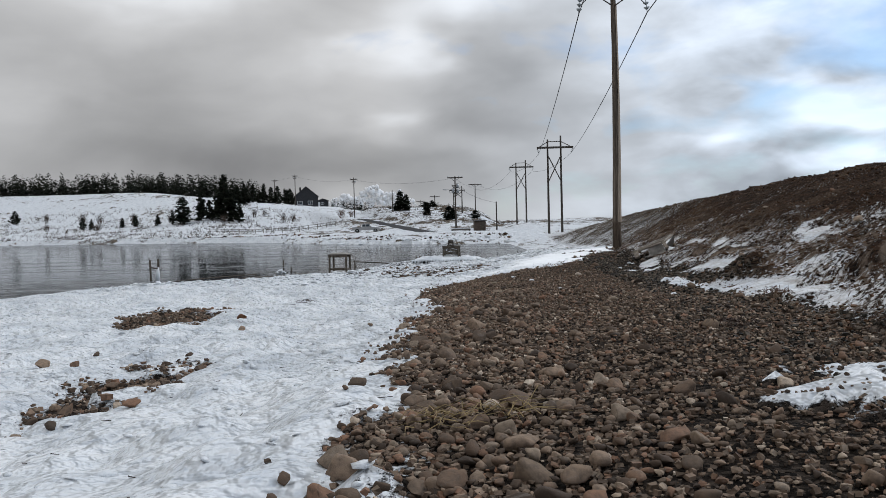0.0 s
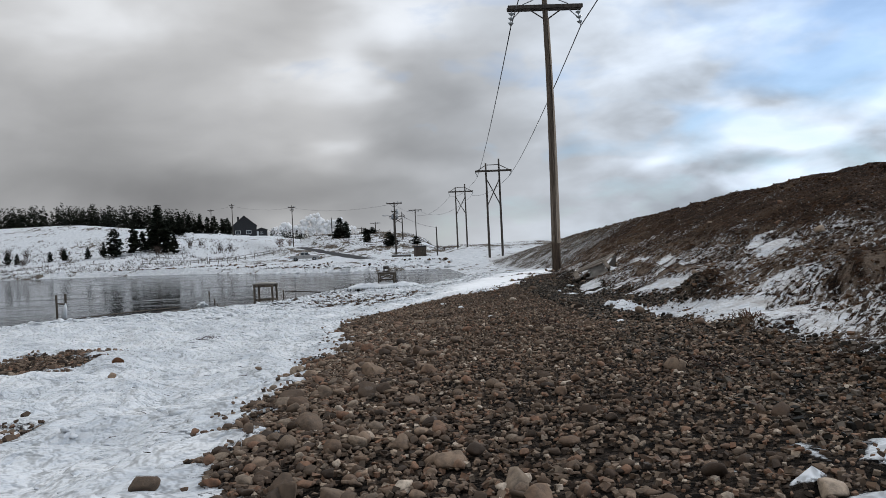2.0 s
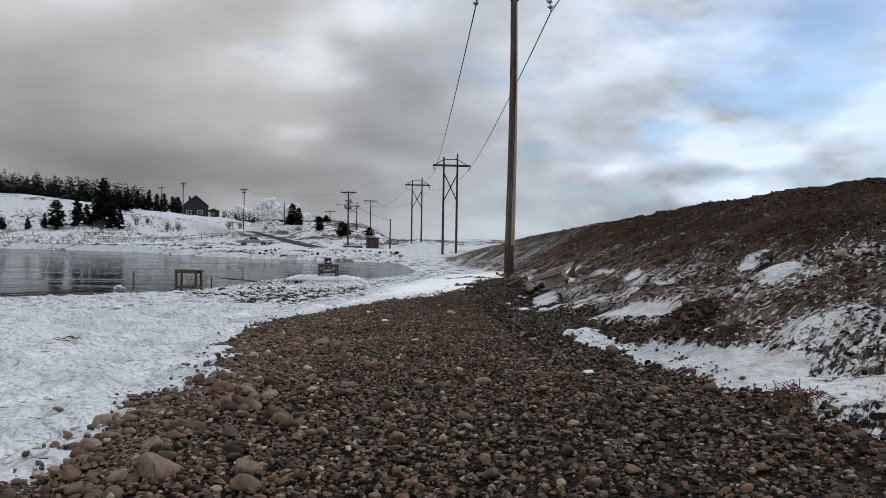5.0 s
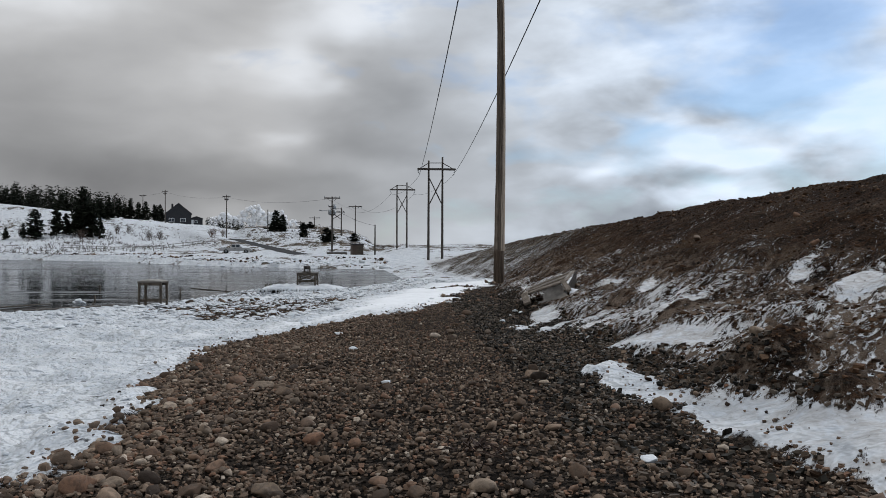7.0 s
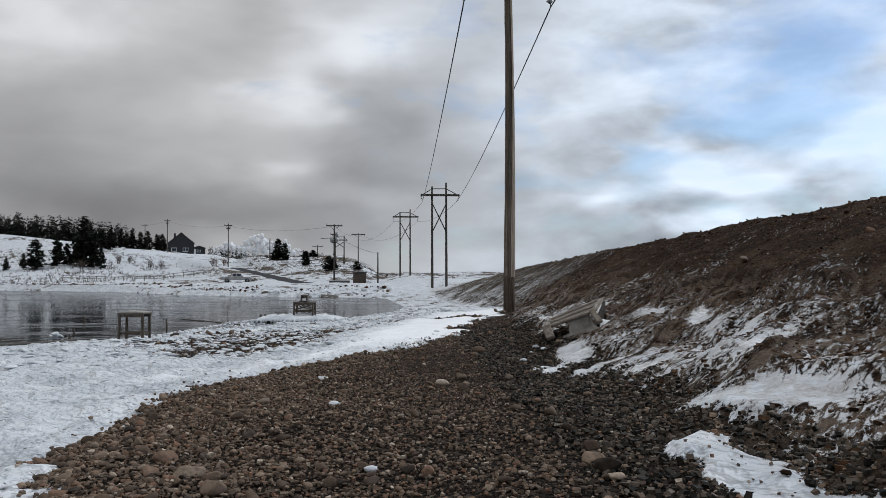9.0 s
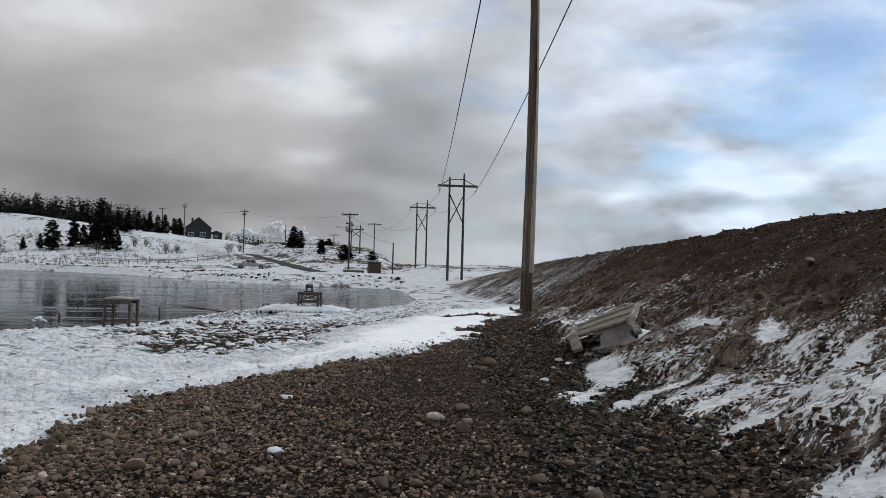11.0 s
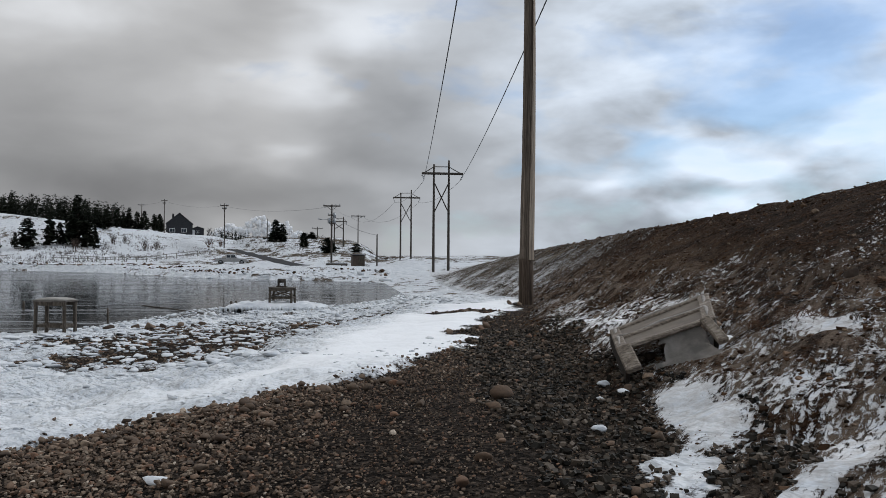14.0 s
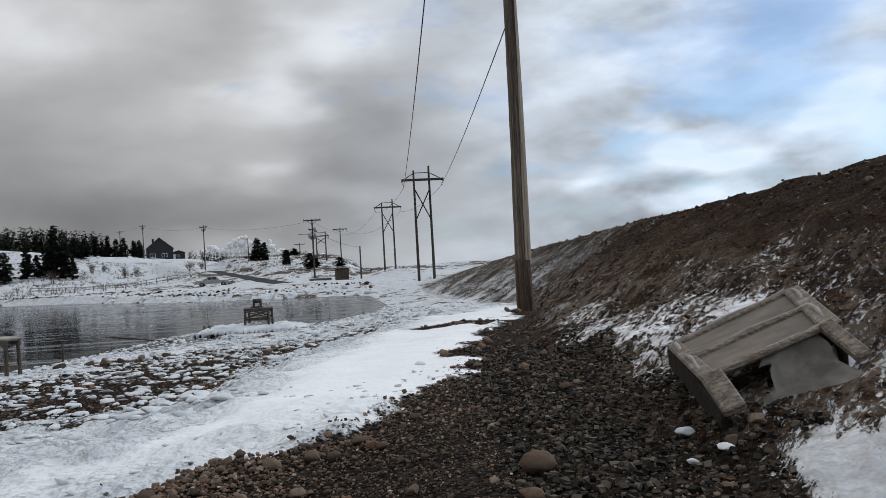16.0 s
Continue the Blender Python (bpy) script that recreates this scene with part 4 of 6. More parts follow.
# dry grass and low brush that pricks through the far snow
def dry_grass(n):
    rng = np.random.default_rng(91)
    x, y = rng.uniform(-150, 6, n), rng.uniform(70, 235, n)
    d_ = signed(SHORE, x, y)
    patch = fbm(x, y, 8, 3, 95)
    cutting = (x > -42) & (y > 122)
    rd_ = road_at(x, y)[0]
    keep = (d_ > 4.0) & (rd_ > 4.4) & ~((x > -62) & (y < 142)) & (rng.random(n) < np.where(cutting, 0.75, 0.45) * smooth(0.42, 0.62, patch) + 0.05)
    x, y = x[keep], y[keep]
    z = land(x, y)[0]
    vs, fs = [], []
    m = len(x)
    for k in range(5):
        az, ln = rng.uniform(0, 6.28, m), rng.uniform(0.25, 0.75, m) * (0.7 + 0.6 * (x < -45))
        w = rng.uniform(0.02, 0.05, m)
        ox, oy = rng.normal(0, 0.18, m), rng.normal(0, 0.18, m)
        base = np.stack([x + ox, y + oy, z - 0.05], -1)
        sidev = np.stack([np.cos(az) * w, np.sin(az) * w, 0 * w], -1)
        tip = base + np.stack([rng.normal(0, 0.3, m) * ln, rng.normal(0, 0.3, m) * ln, ln], -1)
        vs.append(np.stack([base - sidev, base + sidev, tip], 1).reshape(-1, 3))
    v = np.concatenate(vs)
    f = np.arange(len(v)).reshape(-1, 3)
    return tagged(new("dry_grass", array_mesh("dry_grass", v, f, M_TWIG, False)), "dry brown grass pricking through the far snow", "grass", kind="stuff")


dry_grass(26000)


# ---- road ----
def road():
    bm = bmesh.new()
    pts = []
    for (ax, ay, az), (bx, by, bz) in zip(ROAD[:5], ROAD[1:5]):
        for k in range(8):
            t = k / 8
            pts.append(Vector((ax + t * (bx - ax), ay + t * (by - ay), az + t * (bz - az) + 0.06)))
    rows = []
    for i, p in enumerate(pts):
        d = (pts[min(i + 1, len(pts) - 1)] - pts[max(i - 1, 0)])
        n_ = Vector((-d.y, d.x, 0)).normalized()
        w = 2.3 - 0.03 * i + 0.15 * math.sin(i * 1.7)
        rows.append([bm.verts.new(p + n_ * w * s + Vector((0, 0, -0.05 * s * s))) for s in (-1, -0.5, 0, 0.5, 1)])
    for a, b in zip(rows, rows[1:]):
        for k in range(4):
            bm.faces.new((a[k], a[k + 1], b[k + 1], b[k]))
    bmesh.ops.recalc_face_normals(bm, faces=bm.faces[:])
    return single("road", bm, M_ASPHALT, Matrix(), "wet dark asphalt road climbing through the cutting", "road", kind="structure", flat=False)


road()


# ---- house ----
def window(parent, x, y, z, w, h):
    f = part("window", box((w, 0.10, h), pose(x, y, z), 0.01), M_TRIM, parent, "white framed window")
    part("pane", box((w * 0.42, 0.06, h - 0.25), pose(x - w * 0.23, y - 0.04, z)), M_GLASS, f)
    part("pane", box((w * 0.42, 0.06, h - 0.25), pose(x + w * 0.23, y - 0.04, z)), M_GLASS, f)
    return f


def gable(parent, w, d, wall, ridge, x0=0.0, y0=0.0, over=0.4):
    bm = bmesh.new()
    pts = [(-w / 2, 0, -1.5), (w / 2, 0, -1.5), (w / 2, 0, wall), (0, 0, ridge), (-w / 2, 0, wall)]
    a = [bm.verts.new((x + x0, y + y0, z)) for x, y, z in pts]
    b = [bm.verts.new((x + x0, y + y0 + d, z)) for x, y, z in pts]
    bm.faces.new(a)
    bm.faces.new(b[::-1])
    for i in range(5):
        bm.faces.new((a[(i + 1) % 5], a[i], b[i], b[(i + 1) % 5]))
    bmesh.ops.recalc_face_normals(bm, faces=bm.faces[:])
    part("wall", bm, M_SIDING, parent)
    rise = math.atan2(ridge - wall, w / 2)
    length = math.hypot(ridge - wall, w / 2) + over
    for s in (-1, 1):
        m = Matrix.Translation((x0 + s * w / 4 * 1.04, y0 + d / 2, (wall + ridge) / 2 + 0.12 - over * 0.2)) @ Matrix.Rotation(s * rise, 4, "Y")
        part("roof", box((length, d + 0.8, 0.16), m, 0.02), M_ROOF, parent, "dark shingle roof slope")


house = thing("house", pose(-73.2, 330, 11.5, 0, 0, 10), "dark grey gabled house with white windows on the hill", "house")
gable(house, 10.4, 11, 4.4, 8.7)
gable(house, 5.0, 7, 2.4, 3.3, 7.3, 2.0, 0.3)
window(house, -2.8, -0.03, 1.6, 2.2, 1.6)
window(house, 1.8, -0.03, 1.6, 2.2, 1.6)
window(house, 7.2, 1.97, 1.1, 1.4, 1.0)
part("chimney", box((0.8, 0.8, 1.8), pose(-2.6, 5, 7.8), 0.03), M_ROOF, house)
part("door", box((1.0, 0.1, 2.1), pose(5.6, 1.94, 0.85), 0.01), M_TRIM, house)


# ---- posts and lines of the village ----
def line_pole(x, y, top, label, arms=((0.35, 2.2),), r=0.15, base=None, group="village poles", hang=False):
    z0 = ground_z(x, y) if base is None else base
    ob = thing("line_pole", pose(x, y, z0), label, "utility pole", group)
    h = top - z0
    part("shaft", pole_bm(h, r, r * 0.62, 0.0, 9, int(abs(x * 7)), -1.0), M_FARPOLE, ob, "", False)
    for drop, w in arms:
        part("crossarm", box((w, 0.14, 0.2), pose(0, -0.16, h - drop), 0.02), M_FARPOLE, ob)
        for s in (-1, 0.5, 1):
            part("insulator", tube([(s * w * 0.46, -0.16, h - drop + (-0.45 if hang else 0.1)), (s * w * 0.46, -0.16, h - drop + (0.0 if hang else 0.32))], 0.07, 6), M_PORC, ob)
        part("brace", tube([(0, -0.15, h - drop - 0.7), (w * 0.3, -0.15, h - drop - 0.05)], 0.03, 5), M_FARPOLE, ob)
        part("brace", tube([(0, -0.15, h - drop - 0.7), (-w * 0.3, -0.15, h - drop - 0.05)], 0.03, 5), M_FARPOLE, ob)
    return ob


LP = "dark wooden line pole with a crossarm"
line_pole(-33.0, 177, 14.3, LP, ((0.5, 1.9), (1.2, 1.0)))
line_pole(-64.4, 260, 21.0, LP, ((0.5, 2.0), (1.3, 1.1)), r=0.18)
line_pole(-74.0, 270, 20.0, LP, ((0.4, 2.4),), r=0.17)
line_pole(-86.2, 280, 18.8, LP, ((0.4, 2.0),), r=0.17)
line_pole(-23.2, 178, 10.8, "plain wooden pole on the brow of the cutting", ())
line_pole(-1.8, 172, 11.8, LP, ((0.35, 3.3),), hang=True)
line_pole(-14.2, 260, 12.4, LP, ((0.5, 3.6),), r=0.2)
line_pole(-20.9, 300, 12.0, LP, ((0.5, 3.6),), r=0.2)
line_pole(0.2, 107, 5.15, "short pole beside the shed", ())
h_frame(-7.25, 170, 5.6, -5.18, 170.5, 5.4, 10.6, 10.0, -8.3, -4.4, "transmission structures", 31)

up = line_pole(-6.85, 110.4, 9.9, "tall service pole with crossarms, transformers and a street lamp", ((0.25, 2.7), (1.7, 1.2), (3.0, 0.9)), r=0.17)
for k, (x, z) in enumerate(((-0.42, 7.5), (0.42, 7.5), (0.42, 8.4))):
    bm = bmesh.new()
    bmesh.ops.create_cone(bm, cap_ends=True, segments=12, radius1=0.24, radius2=0.24, depth=0.8, matrix=pose(x, -0.1, z))
    part("transformer", bm, M_STEEL, up, "grey steel transformer can", False)
lamp = part("lamp_arm", tube([(0, 0, 7.2), (-0.7, -0.1, 7.7), (-1.6, -0.2, 7.75)], 0.045, 6), M_STEEL, up, "curved steel lamp arm")
part("lamp_head", box((0.65, 0.28, 0.16), pose(-1.85, -0.2, 7.74, 0, 8, 0), 0.05), M_STEEL, lamp)
VW = "thin dark service wire between village poles"
wire((-6.8, 110.4, 8.2), (0.2, 107, 5.0), 0.5, VW, 0.02, group="service wires")
wire((-6.8, 110.4, 9.6), (-33, 177, 13.7), 1.0, VW, 0.018, group="service wires")
wire((-33, 177, 13.7), (-64.4, 260, 20.4), 1.0, VW, 0.018, group="service wires")
wire((-64.4, 260, 20.4), (-74, 270, 19.5), 0.2, VW, 0.018, group="service wires")
wire((-6.8, 110.4, 9.6), (-1.8, 172, 11.4), 0.8, VW, 0.018, group="service wires")


# ---- shed, barrier, fence ----
shed = thing("shed", at_ground(-2.55, 109.4, 0.0, 8), "small brown board shed with a flat roof by the road", "shed")
part("wall", box((1.9, 1.9, 2.3), pose(0, 0.95, 0.85), 0.02), M_SHED, shed)
part("roof", box((2.2, 2.3, 0.12), pose(0, 0.95, 2.06, 3, 0, 0), 0.02), M_ROOF, shed, "flat dark roof")
part("door", box((0.8, 0.06, 1.8), pose(0.35, -0.02, 0.95), 0.01), M_WETWOOD, shed, "dark plank door")

rail = thing("barrier", at_ground(-6.0, 110.2, 0.0, 0), "grey timber barrier on short posts with snow on top", "barrier")
part("rail", box((3.4, 0.22, 0.32), pose(0, 0, 0.62), 0.03), M_GREYWOOD, rail)
part("snow_cap", box((3.4, 0.24, 0.10), pose(0, 0, 0.83), 0.04), M_SNOW, rail, "snow lying on the rail")
for k in range(5):
    part("post", box((0.22, 0.22, 0.9), pose(-1.5 + 0.75 * k, 0.02, 0.2), 0.02), M_WETWOOD, rail)


def fence(a, b, posts, height, label):
    ob = thing("fence", at_ground(*a), label, "fence", "fences on the far shore")
    z0 = ground_z(*a)
    pts = []
    for k in range(posts):
        t = k / (posts - 1)
        x, y = a[0] + t * (b[0] - a[0]), a[1] + t * (b[1] - a[1])
        pts.append(Vector((x - a[0], y - a[1], ground_z(x, y) - z0)))
    for p_ in pts:
        part("post", box((0.16, 0.16, height + 0.5), Matrix.Translation(p_ + Vector((0, 0, height / 2 - 0.25))), 0.01), M_PALEWOOD, ob)
    for z in (0.45, 0.92):
        for p_, q_ in zip(pts, pts[1:]):
            part("rail", tube([p_ + Vector((0, -0.1, height * z)), q_ + Vector((0, -0.1, height * z))], 0.06, 5), M_PALEWOOD, ob)
    return ob


fence((-67.2, 165), (-48.6, 150), 9, 1.0, "grey post and rail fence above the far shore")
fence((-48.0, 149.5), (-32.6, 140), 8, 1.1, "grey post and rail fence above the far shore")


# ---- pickup truck ----
def pickup(m):
    ob = thing("pickup_truck", m, "silver pickup truck parked on the snowy roadside", "truck")
    bm = bmesh.new()
    prof = [(-2.75, 0.45), (-2.78, 0.98), (-0.75, 1.0), (-0.75, 1.0), (0.95, 1.05), (2.35, 0.98), (2.68, 0.82), (2.72, 0.45)]
    a = [bm.verts.new((x, -0.92, z)) for x, z in prof]
    b = [bm.verts.new((x, 0.92, z)) for x, z in prof]
    bm.faces.new(a)
    bm.faces.new(b[::-1])
    for i in range(len(prof)):
        j = (i + 1) % len(prof)
        bm.faces.new((a[j], a[i], b[i], b[j]))
    bmesh.ops.remove_doubles(bm, verts=bm.verts[:], dist=0.001)
    bmesh.ops.recalc_face_normals(bm, faces=bm.faces[:])
    bmesh.ops.bevel(bm, geom=bm.edges[:], offset=0.06, segments=2, affect="EDGES")
    body = part("body", bm, M_PAINT, ob)
    bm = bmesh.new()
    low = [(-0.85, -0.86), (1.05, -0.86), (1.05, 0.86), (-0.85, 0.86)]
    top = [(-0.70, -0.68), (0.35, -0.68), (0.35, 0.68), (-0.70, 0.68)]
    v0 = [bm.verts.new((x, y, 1.0)) for x, y in low]
    v1 = [bm.verts.new((x, y, 1.72)) for x, y in top]
    bm.faces.new(v1)
    for i in range(4):
        bm.faces.new((v0[i], v0[(i + 1) % 4], v1[(i + 1) % 4], v1[i]))
    bmesh.ops.bevel(bm, geom=bm.edges[:], offset=0.05, segments=2, affect="EDGES")
    cab = part("cab", bm, M_PAINT, ob)
    for s in (-1, 1):
        lean = math.atan2(0.18, 0.72) * s
        for x, w in ((-0.42, 0.56), (0.30, 0.66)):
            part("side_window", box((w, 0.03, 0.42), Matrix.Translation((x, s * 0.80, 1.36)) @ Matrix.Rotation(lean, 4, "X"), 0.01), M_GLASS, cab, "dark side window")
        part("door_handle", box((0.2, 0.05, 0.05), pose(-0.15, s * 0.95, 0.9)), M_TYRE, body)
        part("headlight", box((0.12, 0.4, 0.18), pose(2.66, s * 0.66, 0.8), 0.02), M_TRIM, body)
        part("tail_light", box((0.08, 0.16, 0.3), pose(-2.78, s * 0.80, 0.8), 0.02), M_RED, body)
        part("mirror", box((0.12, 0.2, 0.18), pose(0.75, s * 1.02, 1.15), 0.03), M_TYRE, cab)
    part("windscreen", box((0.03, 1.35, 0.78), Matrix.Translation((0.74, 0, 1.36)) @ Matrix.Rotation(radians(-44), 4, "Y"), 0.01), M_GLASS, cab, "dark sloping windscreen")
    part("rear_window", box((0.03, 1.2, 0.4), pose(-0.80, 0, 1.38, 0, 10, 0)), M_GLASS, cab)
    part("bed_liner", box((1.75, 1.6, 0.05), pose(-1.78, 0, 1.03)), M_TYRE, body)
    part("front_bumper", box((0.16, 1.8, 0.22), pose(2.76, 0, 0.5), 0.04), M_STEEL, ob)
    part("rear_bumper", box((0.16, 1.8, 0.18), pose(-2.84, 0, 0.5), 0.04), M_STEEL, ob)
    for x in (-1.75, 1.75):
        for s in (-1, 1):
            bm = bmesh.new()
            bmesh.ops.create_cone(bm, cap_ends=True, segments=20, radius1=0.38, radius2=0.38, depth=0.26, matrix=pose(x, s * 0.83, 0.36, 90, 0, 0))
            wheel = part("wheel", bm, M_TYRE, ob, "black tyre", False)
            bm = bmesh.new()
            bmesh.ops.create_cone(bm, cap_ends=True, segments=14, radius1=0.22, radius2=0.16, depth=0.06, matrix=pose(x, s * 0.975, 0.36, 90 * s, 0, 0))
            part("rim", bm, M_STEEL, wheel, "", False)
    return ob


pickup(at_ground(-24.9, 129.6, 0.02, 4) @ Matrix.Diagonal((1.04, 1.04, 1.04, 1)))
pad = bmesh.new()
ring = [pad.verts.new((-24.5 + (8.5 + 1.2 * math.sin(3 * a)) * math.cos(a) + 3.5, 127.6 + (2.2 + 0.5 * math.sin(2 * a)) * math.sin(a), 0.21)) for a in (k * math.pi / 12 for k in range(24))]
pad.faces.new(ring)
single("pavement", pad, M_ASPHALT, Matrix(), "wet asphalt apron beside the road", "pavement", kind="structure")


# ---- stones ----
def blob(sub, seed, rough=0.18, cuts=10):
    """A worn stone of about unit radius: vertices and triangles."""
    bm = bmesh.new()
    bmesh.ops.create_icosphere(bm, subdivisions=sub, radius=1.0)
    r_ = np.random.default_rng(seed)
    v = np.array([p.co[:] for p in bm.verts])
    f = np.array([[q.index for q in t.verts] for t in bm.faces])
    bm.free()
    for _ in range(cuts):
        n_ = r_.normal(size=3)
        n_ /= np.linalg.norm(n_)
        cut = r_.uniform(0.42, 0.74)
        over = np.clip(v @ n_ - cut, 0, None)
        v = v - over[:, None] * n_ * 0.95
    v *= 1 + rough * (r_.random(len(v))[:, None] - 0.5)
    return v, f


def chip(seed):
    """An angular fragment: a knocked-about block of twelve triangles."""
    r_ = np.random.default_rng(seed)
    v = np.array([(i, j, k) for k in (-1, 1) for j in (-1, 1) for i in (-1, 1)], float) * 0.72
    v = v * r_.uniform(0.75, 1.05, (8, 1)) + r_.normal(0, 0.15, (8, 3))
    q = [(0, 2, 3, 1), (4, 5, 7, 6), (0, 1, 5, 4), (2, 6, 7, 3), (0, 4, 6, 2), (1, 3, 7, 5)]
    return v, np.array([t for a, b, c, d in q for t in ((a, b, c), (a, c, d))])


def strew(name, x, y, size, sub, material, label, category, squash=0.62, sink=0.25, seed=0, lift=None, tilt=0.28):
    """One mesh of many stones lying on the ground."""
    r_ = np.random.default_rng(seed)
    n = len(x)
    z = land(x, y)[0] if lift is None else lift
    protos = [blob(sub, seed * 10 + k, 0.18 if sub < 2 else 0.10, 10 if sub < 2 else 20) if sub else chip(seed * 10 + k) for k in range(12)]
    vs, fs, base = [], [], 0
    pick = r_.integers(0, 12, n)
    for k in range(12):
        i = np.nonzero(pick == k)[0]
        if not len(i):
            continue
        v, f = protos[k]
        s = size[i][:, None] * np.stack([r_.uniform(0.8, 1.25, len(i)), r_.uniform(0.7, 1.0, len(i)), squash * r_.uniform(0.7, 1.2, len(i))], -1)
        a, b = r_.uniform(0, 6.28, len(i)), r_.normal(0, tilt, len(i))
        p = v[None] * s[:, None, :]
        ca, sa, cb, sb = np.cos(a)[:, None], np.sin(a)[:, None], np.cos(b)[:, None], np.sin(b)[:, None]
        px_, py_, pz_ = p[..., 0], p[..., 1] * cb - p[..., 2] * sb, p[..., 1] * sb + p[..., 2] * cb
        q = np.stack([px_ * ca - py_ * sa + x[i][:, None], px_ * sa + py_ * ca + y[i][:, None], pz_ + (z[i] + s[:, 2] * (1 - 2 * sink))[:, None]], -1)
        vs.append(q.reshape(-1, 3))
        fs.append((f[None] + base + (np.arange(len(i)) * len(v))[:, None, None]).reshape(-1, 3))
        base += len(i) * len(v)
    ob = new(name, array_mesh(name, np.concatenate(vs), np.concatenate(fs), material, sub > 1 or material == M_SNOW))
    return tagged(ob, label, category, kind="stuff")


RNG = np.random.default_rng(77)


def field(n, x0, x1, y0, y1):
    return RNG.uniform(x0, x1, n), RNG.uniform(y0, y1, n)


# fine gravel and pebbles of the berm
def berm_field(n, thin):
    x, y = field(n, -8.8, 0.5, -36.5, 1.5)
    z, s_, b_ = land(x, y)
    e_ = signed(SNOW_EDGE, x, y)
    near = np.exp(-np.clip(np.hypot(x + 5.5, np.clip(y + 18.5, 0, 99)) - 5.0, 0, 99) / 5)
    black = smooth(-26, -22, y) * (np.abs(x - np.interp(y, YS, TOE_X) + 0.25) < 0.75)
    keep = ((s_ < 0.55) | (RNG.random(n) < 0.16 * np.exp(-np.clip(e_, 0, 9) / 0.12))) & (b_ < 0.6) & (e_ < 0.9) & (RNG.random(n) < (thin + (1 - thin) * near) * (1 - 0.6 * black))
    x, y, e_, z = x[keep], y[keep], e_[keep], z[keep]
    edge = np.clip((e_ + 2.4) / 2.4, 0, 1) * (y < -9)
    scale = (1 + 0.75 * edge ** 2) * (1 - 0.22 * np.clip((y + 24) / 6, 0, 1) * np.clip((x + 5.2) / 1.2, 0, 1)) * (1 + 0.5 * (1 - near[keep]))
    scale = scale * (0.90 - 0.34 * smooth(-20.0, -15.5, y) * smooth(-5.4, -4.2, x))
    return x, y, z, scale


x, y, z, scale = berm_field(140000, 0.08)
strew("gravel", x, y, np.minimum(0.0138 * np.exp(RNG.normal(0, 0.35, len(x))) * scale, 0.020), 0, M_STONE, "fine brown gravel between the pebbles of the berm", "gravel", 0.7, 0.12, 11, z, 0.8)
x, y, z, scale = berm_field(158000, 0.11)
size = 0.0150 * np.exp(RNG.normal(0, 0.42, len(x))) * scale
z = z + RNG.uniform(0, 0.012, len(x))
big = (size > 0.029) & (y < -11)
strew("pebbles", x[~big], y[~big], size[~big], 1, M_STONE, "brown and grey pebbles covering the beach berm", "pebbles", 0.55, 0.12, 1, z[~big], 0.55)
strew("large_pebbles", x[big], y[big], np.minimum(size[big], 0.062), 2, M_STONE, "larger worn stones among the pebbles of the berm", "pebbles", 0.55, 0.15, 10, z[big], 0.5)

x, y = field(15000, -8.6, -1.2, -33.5, -1.0)
z, s_, b_ = land(x, y)
e_ = signed(SNOW_EDGE, x, y)
keep = ((s_ < 0.56) | (RNG.random(len(x)) < 0.10 * (y < -13) * np.exp(-np.clip(e_, 0, 9) / 0.15))) & (b_ < 0.35) & (e_ < 1.2) & (RNG.random(len(x)) < (0.06 + 0.62 * np.clip((e_ + 1.9) / 1.9, 0, 1) ** 1.4) * (1 - 0.75 * smooth(-16.5, -12.5, y)))
x, y = x[keep], y[keep]
size = 0.049 * np.exp(RNG.normal(0, 0.34, len(x)))
order = np.argsort(-np.where((y < -14) & (x < -5.5), size, 0))
COBBLES = [(float(x[i]), float(y[i]), float(size[i])) for i in order[:95]]
rest = order[95:]
strew("cobbles", x[rest], y[rest], size[rest], 2, M_STONE, "rounded brown cobbles along the edge of the snow", "cobbles", 0.62, 0.16, 2, None, 0.4)

# pebbles bared in the snow
x, y = field(26000, -14, -1, -31, 4)
z, s_, b_ = land(x, y)
keep = (s_ < 0.50) & (signed(SNOW_EDGE, x, y) > 0.5) & (b_ < 0.2) & (RNG.random(len(x)) < 0.85)
x, y = x[keep], y[keep]
for x0, x1, y0, y1 in ((-14.0, -11.0, -23.5, -15.5), (-11.8, -9.0, -31, -23.5)):
    xa, ya = field(5000, x0, x1, y0, y1)
    keep = land(xa, ya)[1] < 0.60
    x, y = np.concatenate([x, xa[keep]]), np.concatenate([y, ya[keep]])
strew("shelf_pebbles", x, y, 0.020 * np.exp(RNG.normal(0, 0.42, len(x))), 0, M_STONE, "wet pebbles bared between patches of snow", "pebbles", 0.6, 0.15, 3, None, 0.5)


def mat_clod():
    n = Nodes("clods")
    p = n.world_co()
    c = n.ramp(n.island(), [(0.0, (0.010, 0.0062, 0.0040)), (0.4, (0.050, 0.0265, 0.0145)), (0.75, (0.115, 0.064, 0.037)), (0.93, (0.21, 0.138, 0.092)), (1.0, (0.28, 0.215, 0.16))])
    m = n.noise(30, 5, 0.65, p)
    c = n.mix(n.ramp(m, [(0.35, 0.5), (0.6, 0.0)]), c, (0.025, 0.02, 0.016))
    n.bsdf.inputs["Specular IOR Level"].default_value = 0.05
    return n.done(c, 0.92, n.bump(m, 0.6, 0.015))


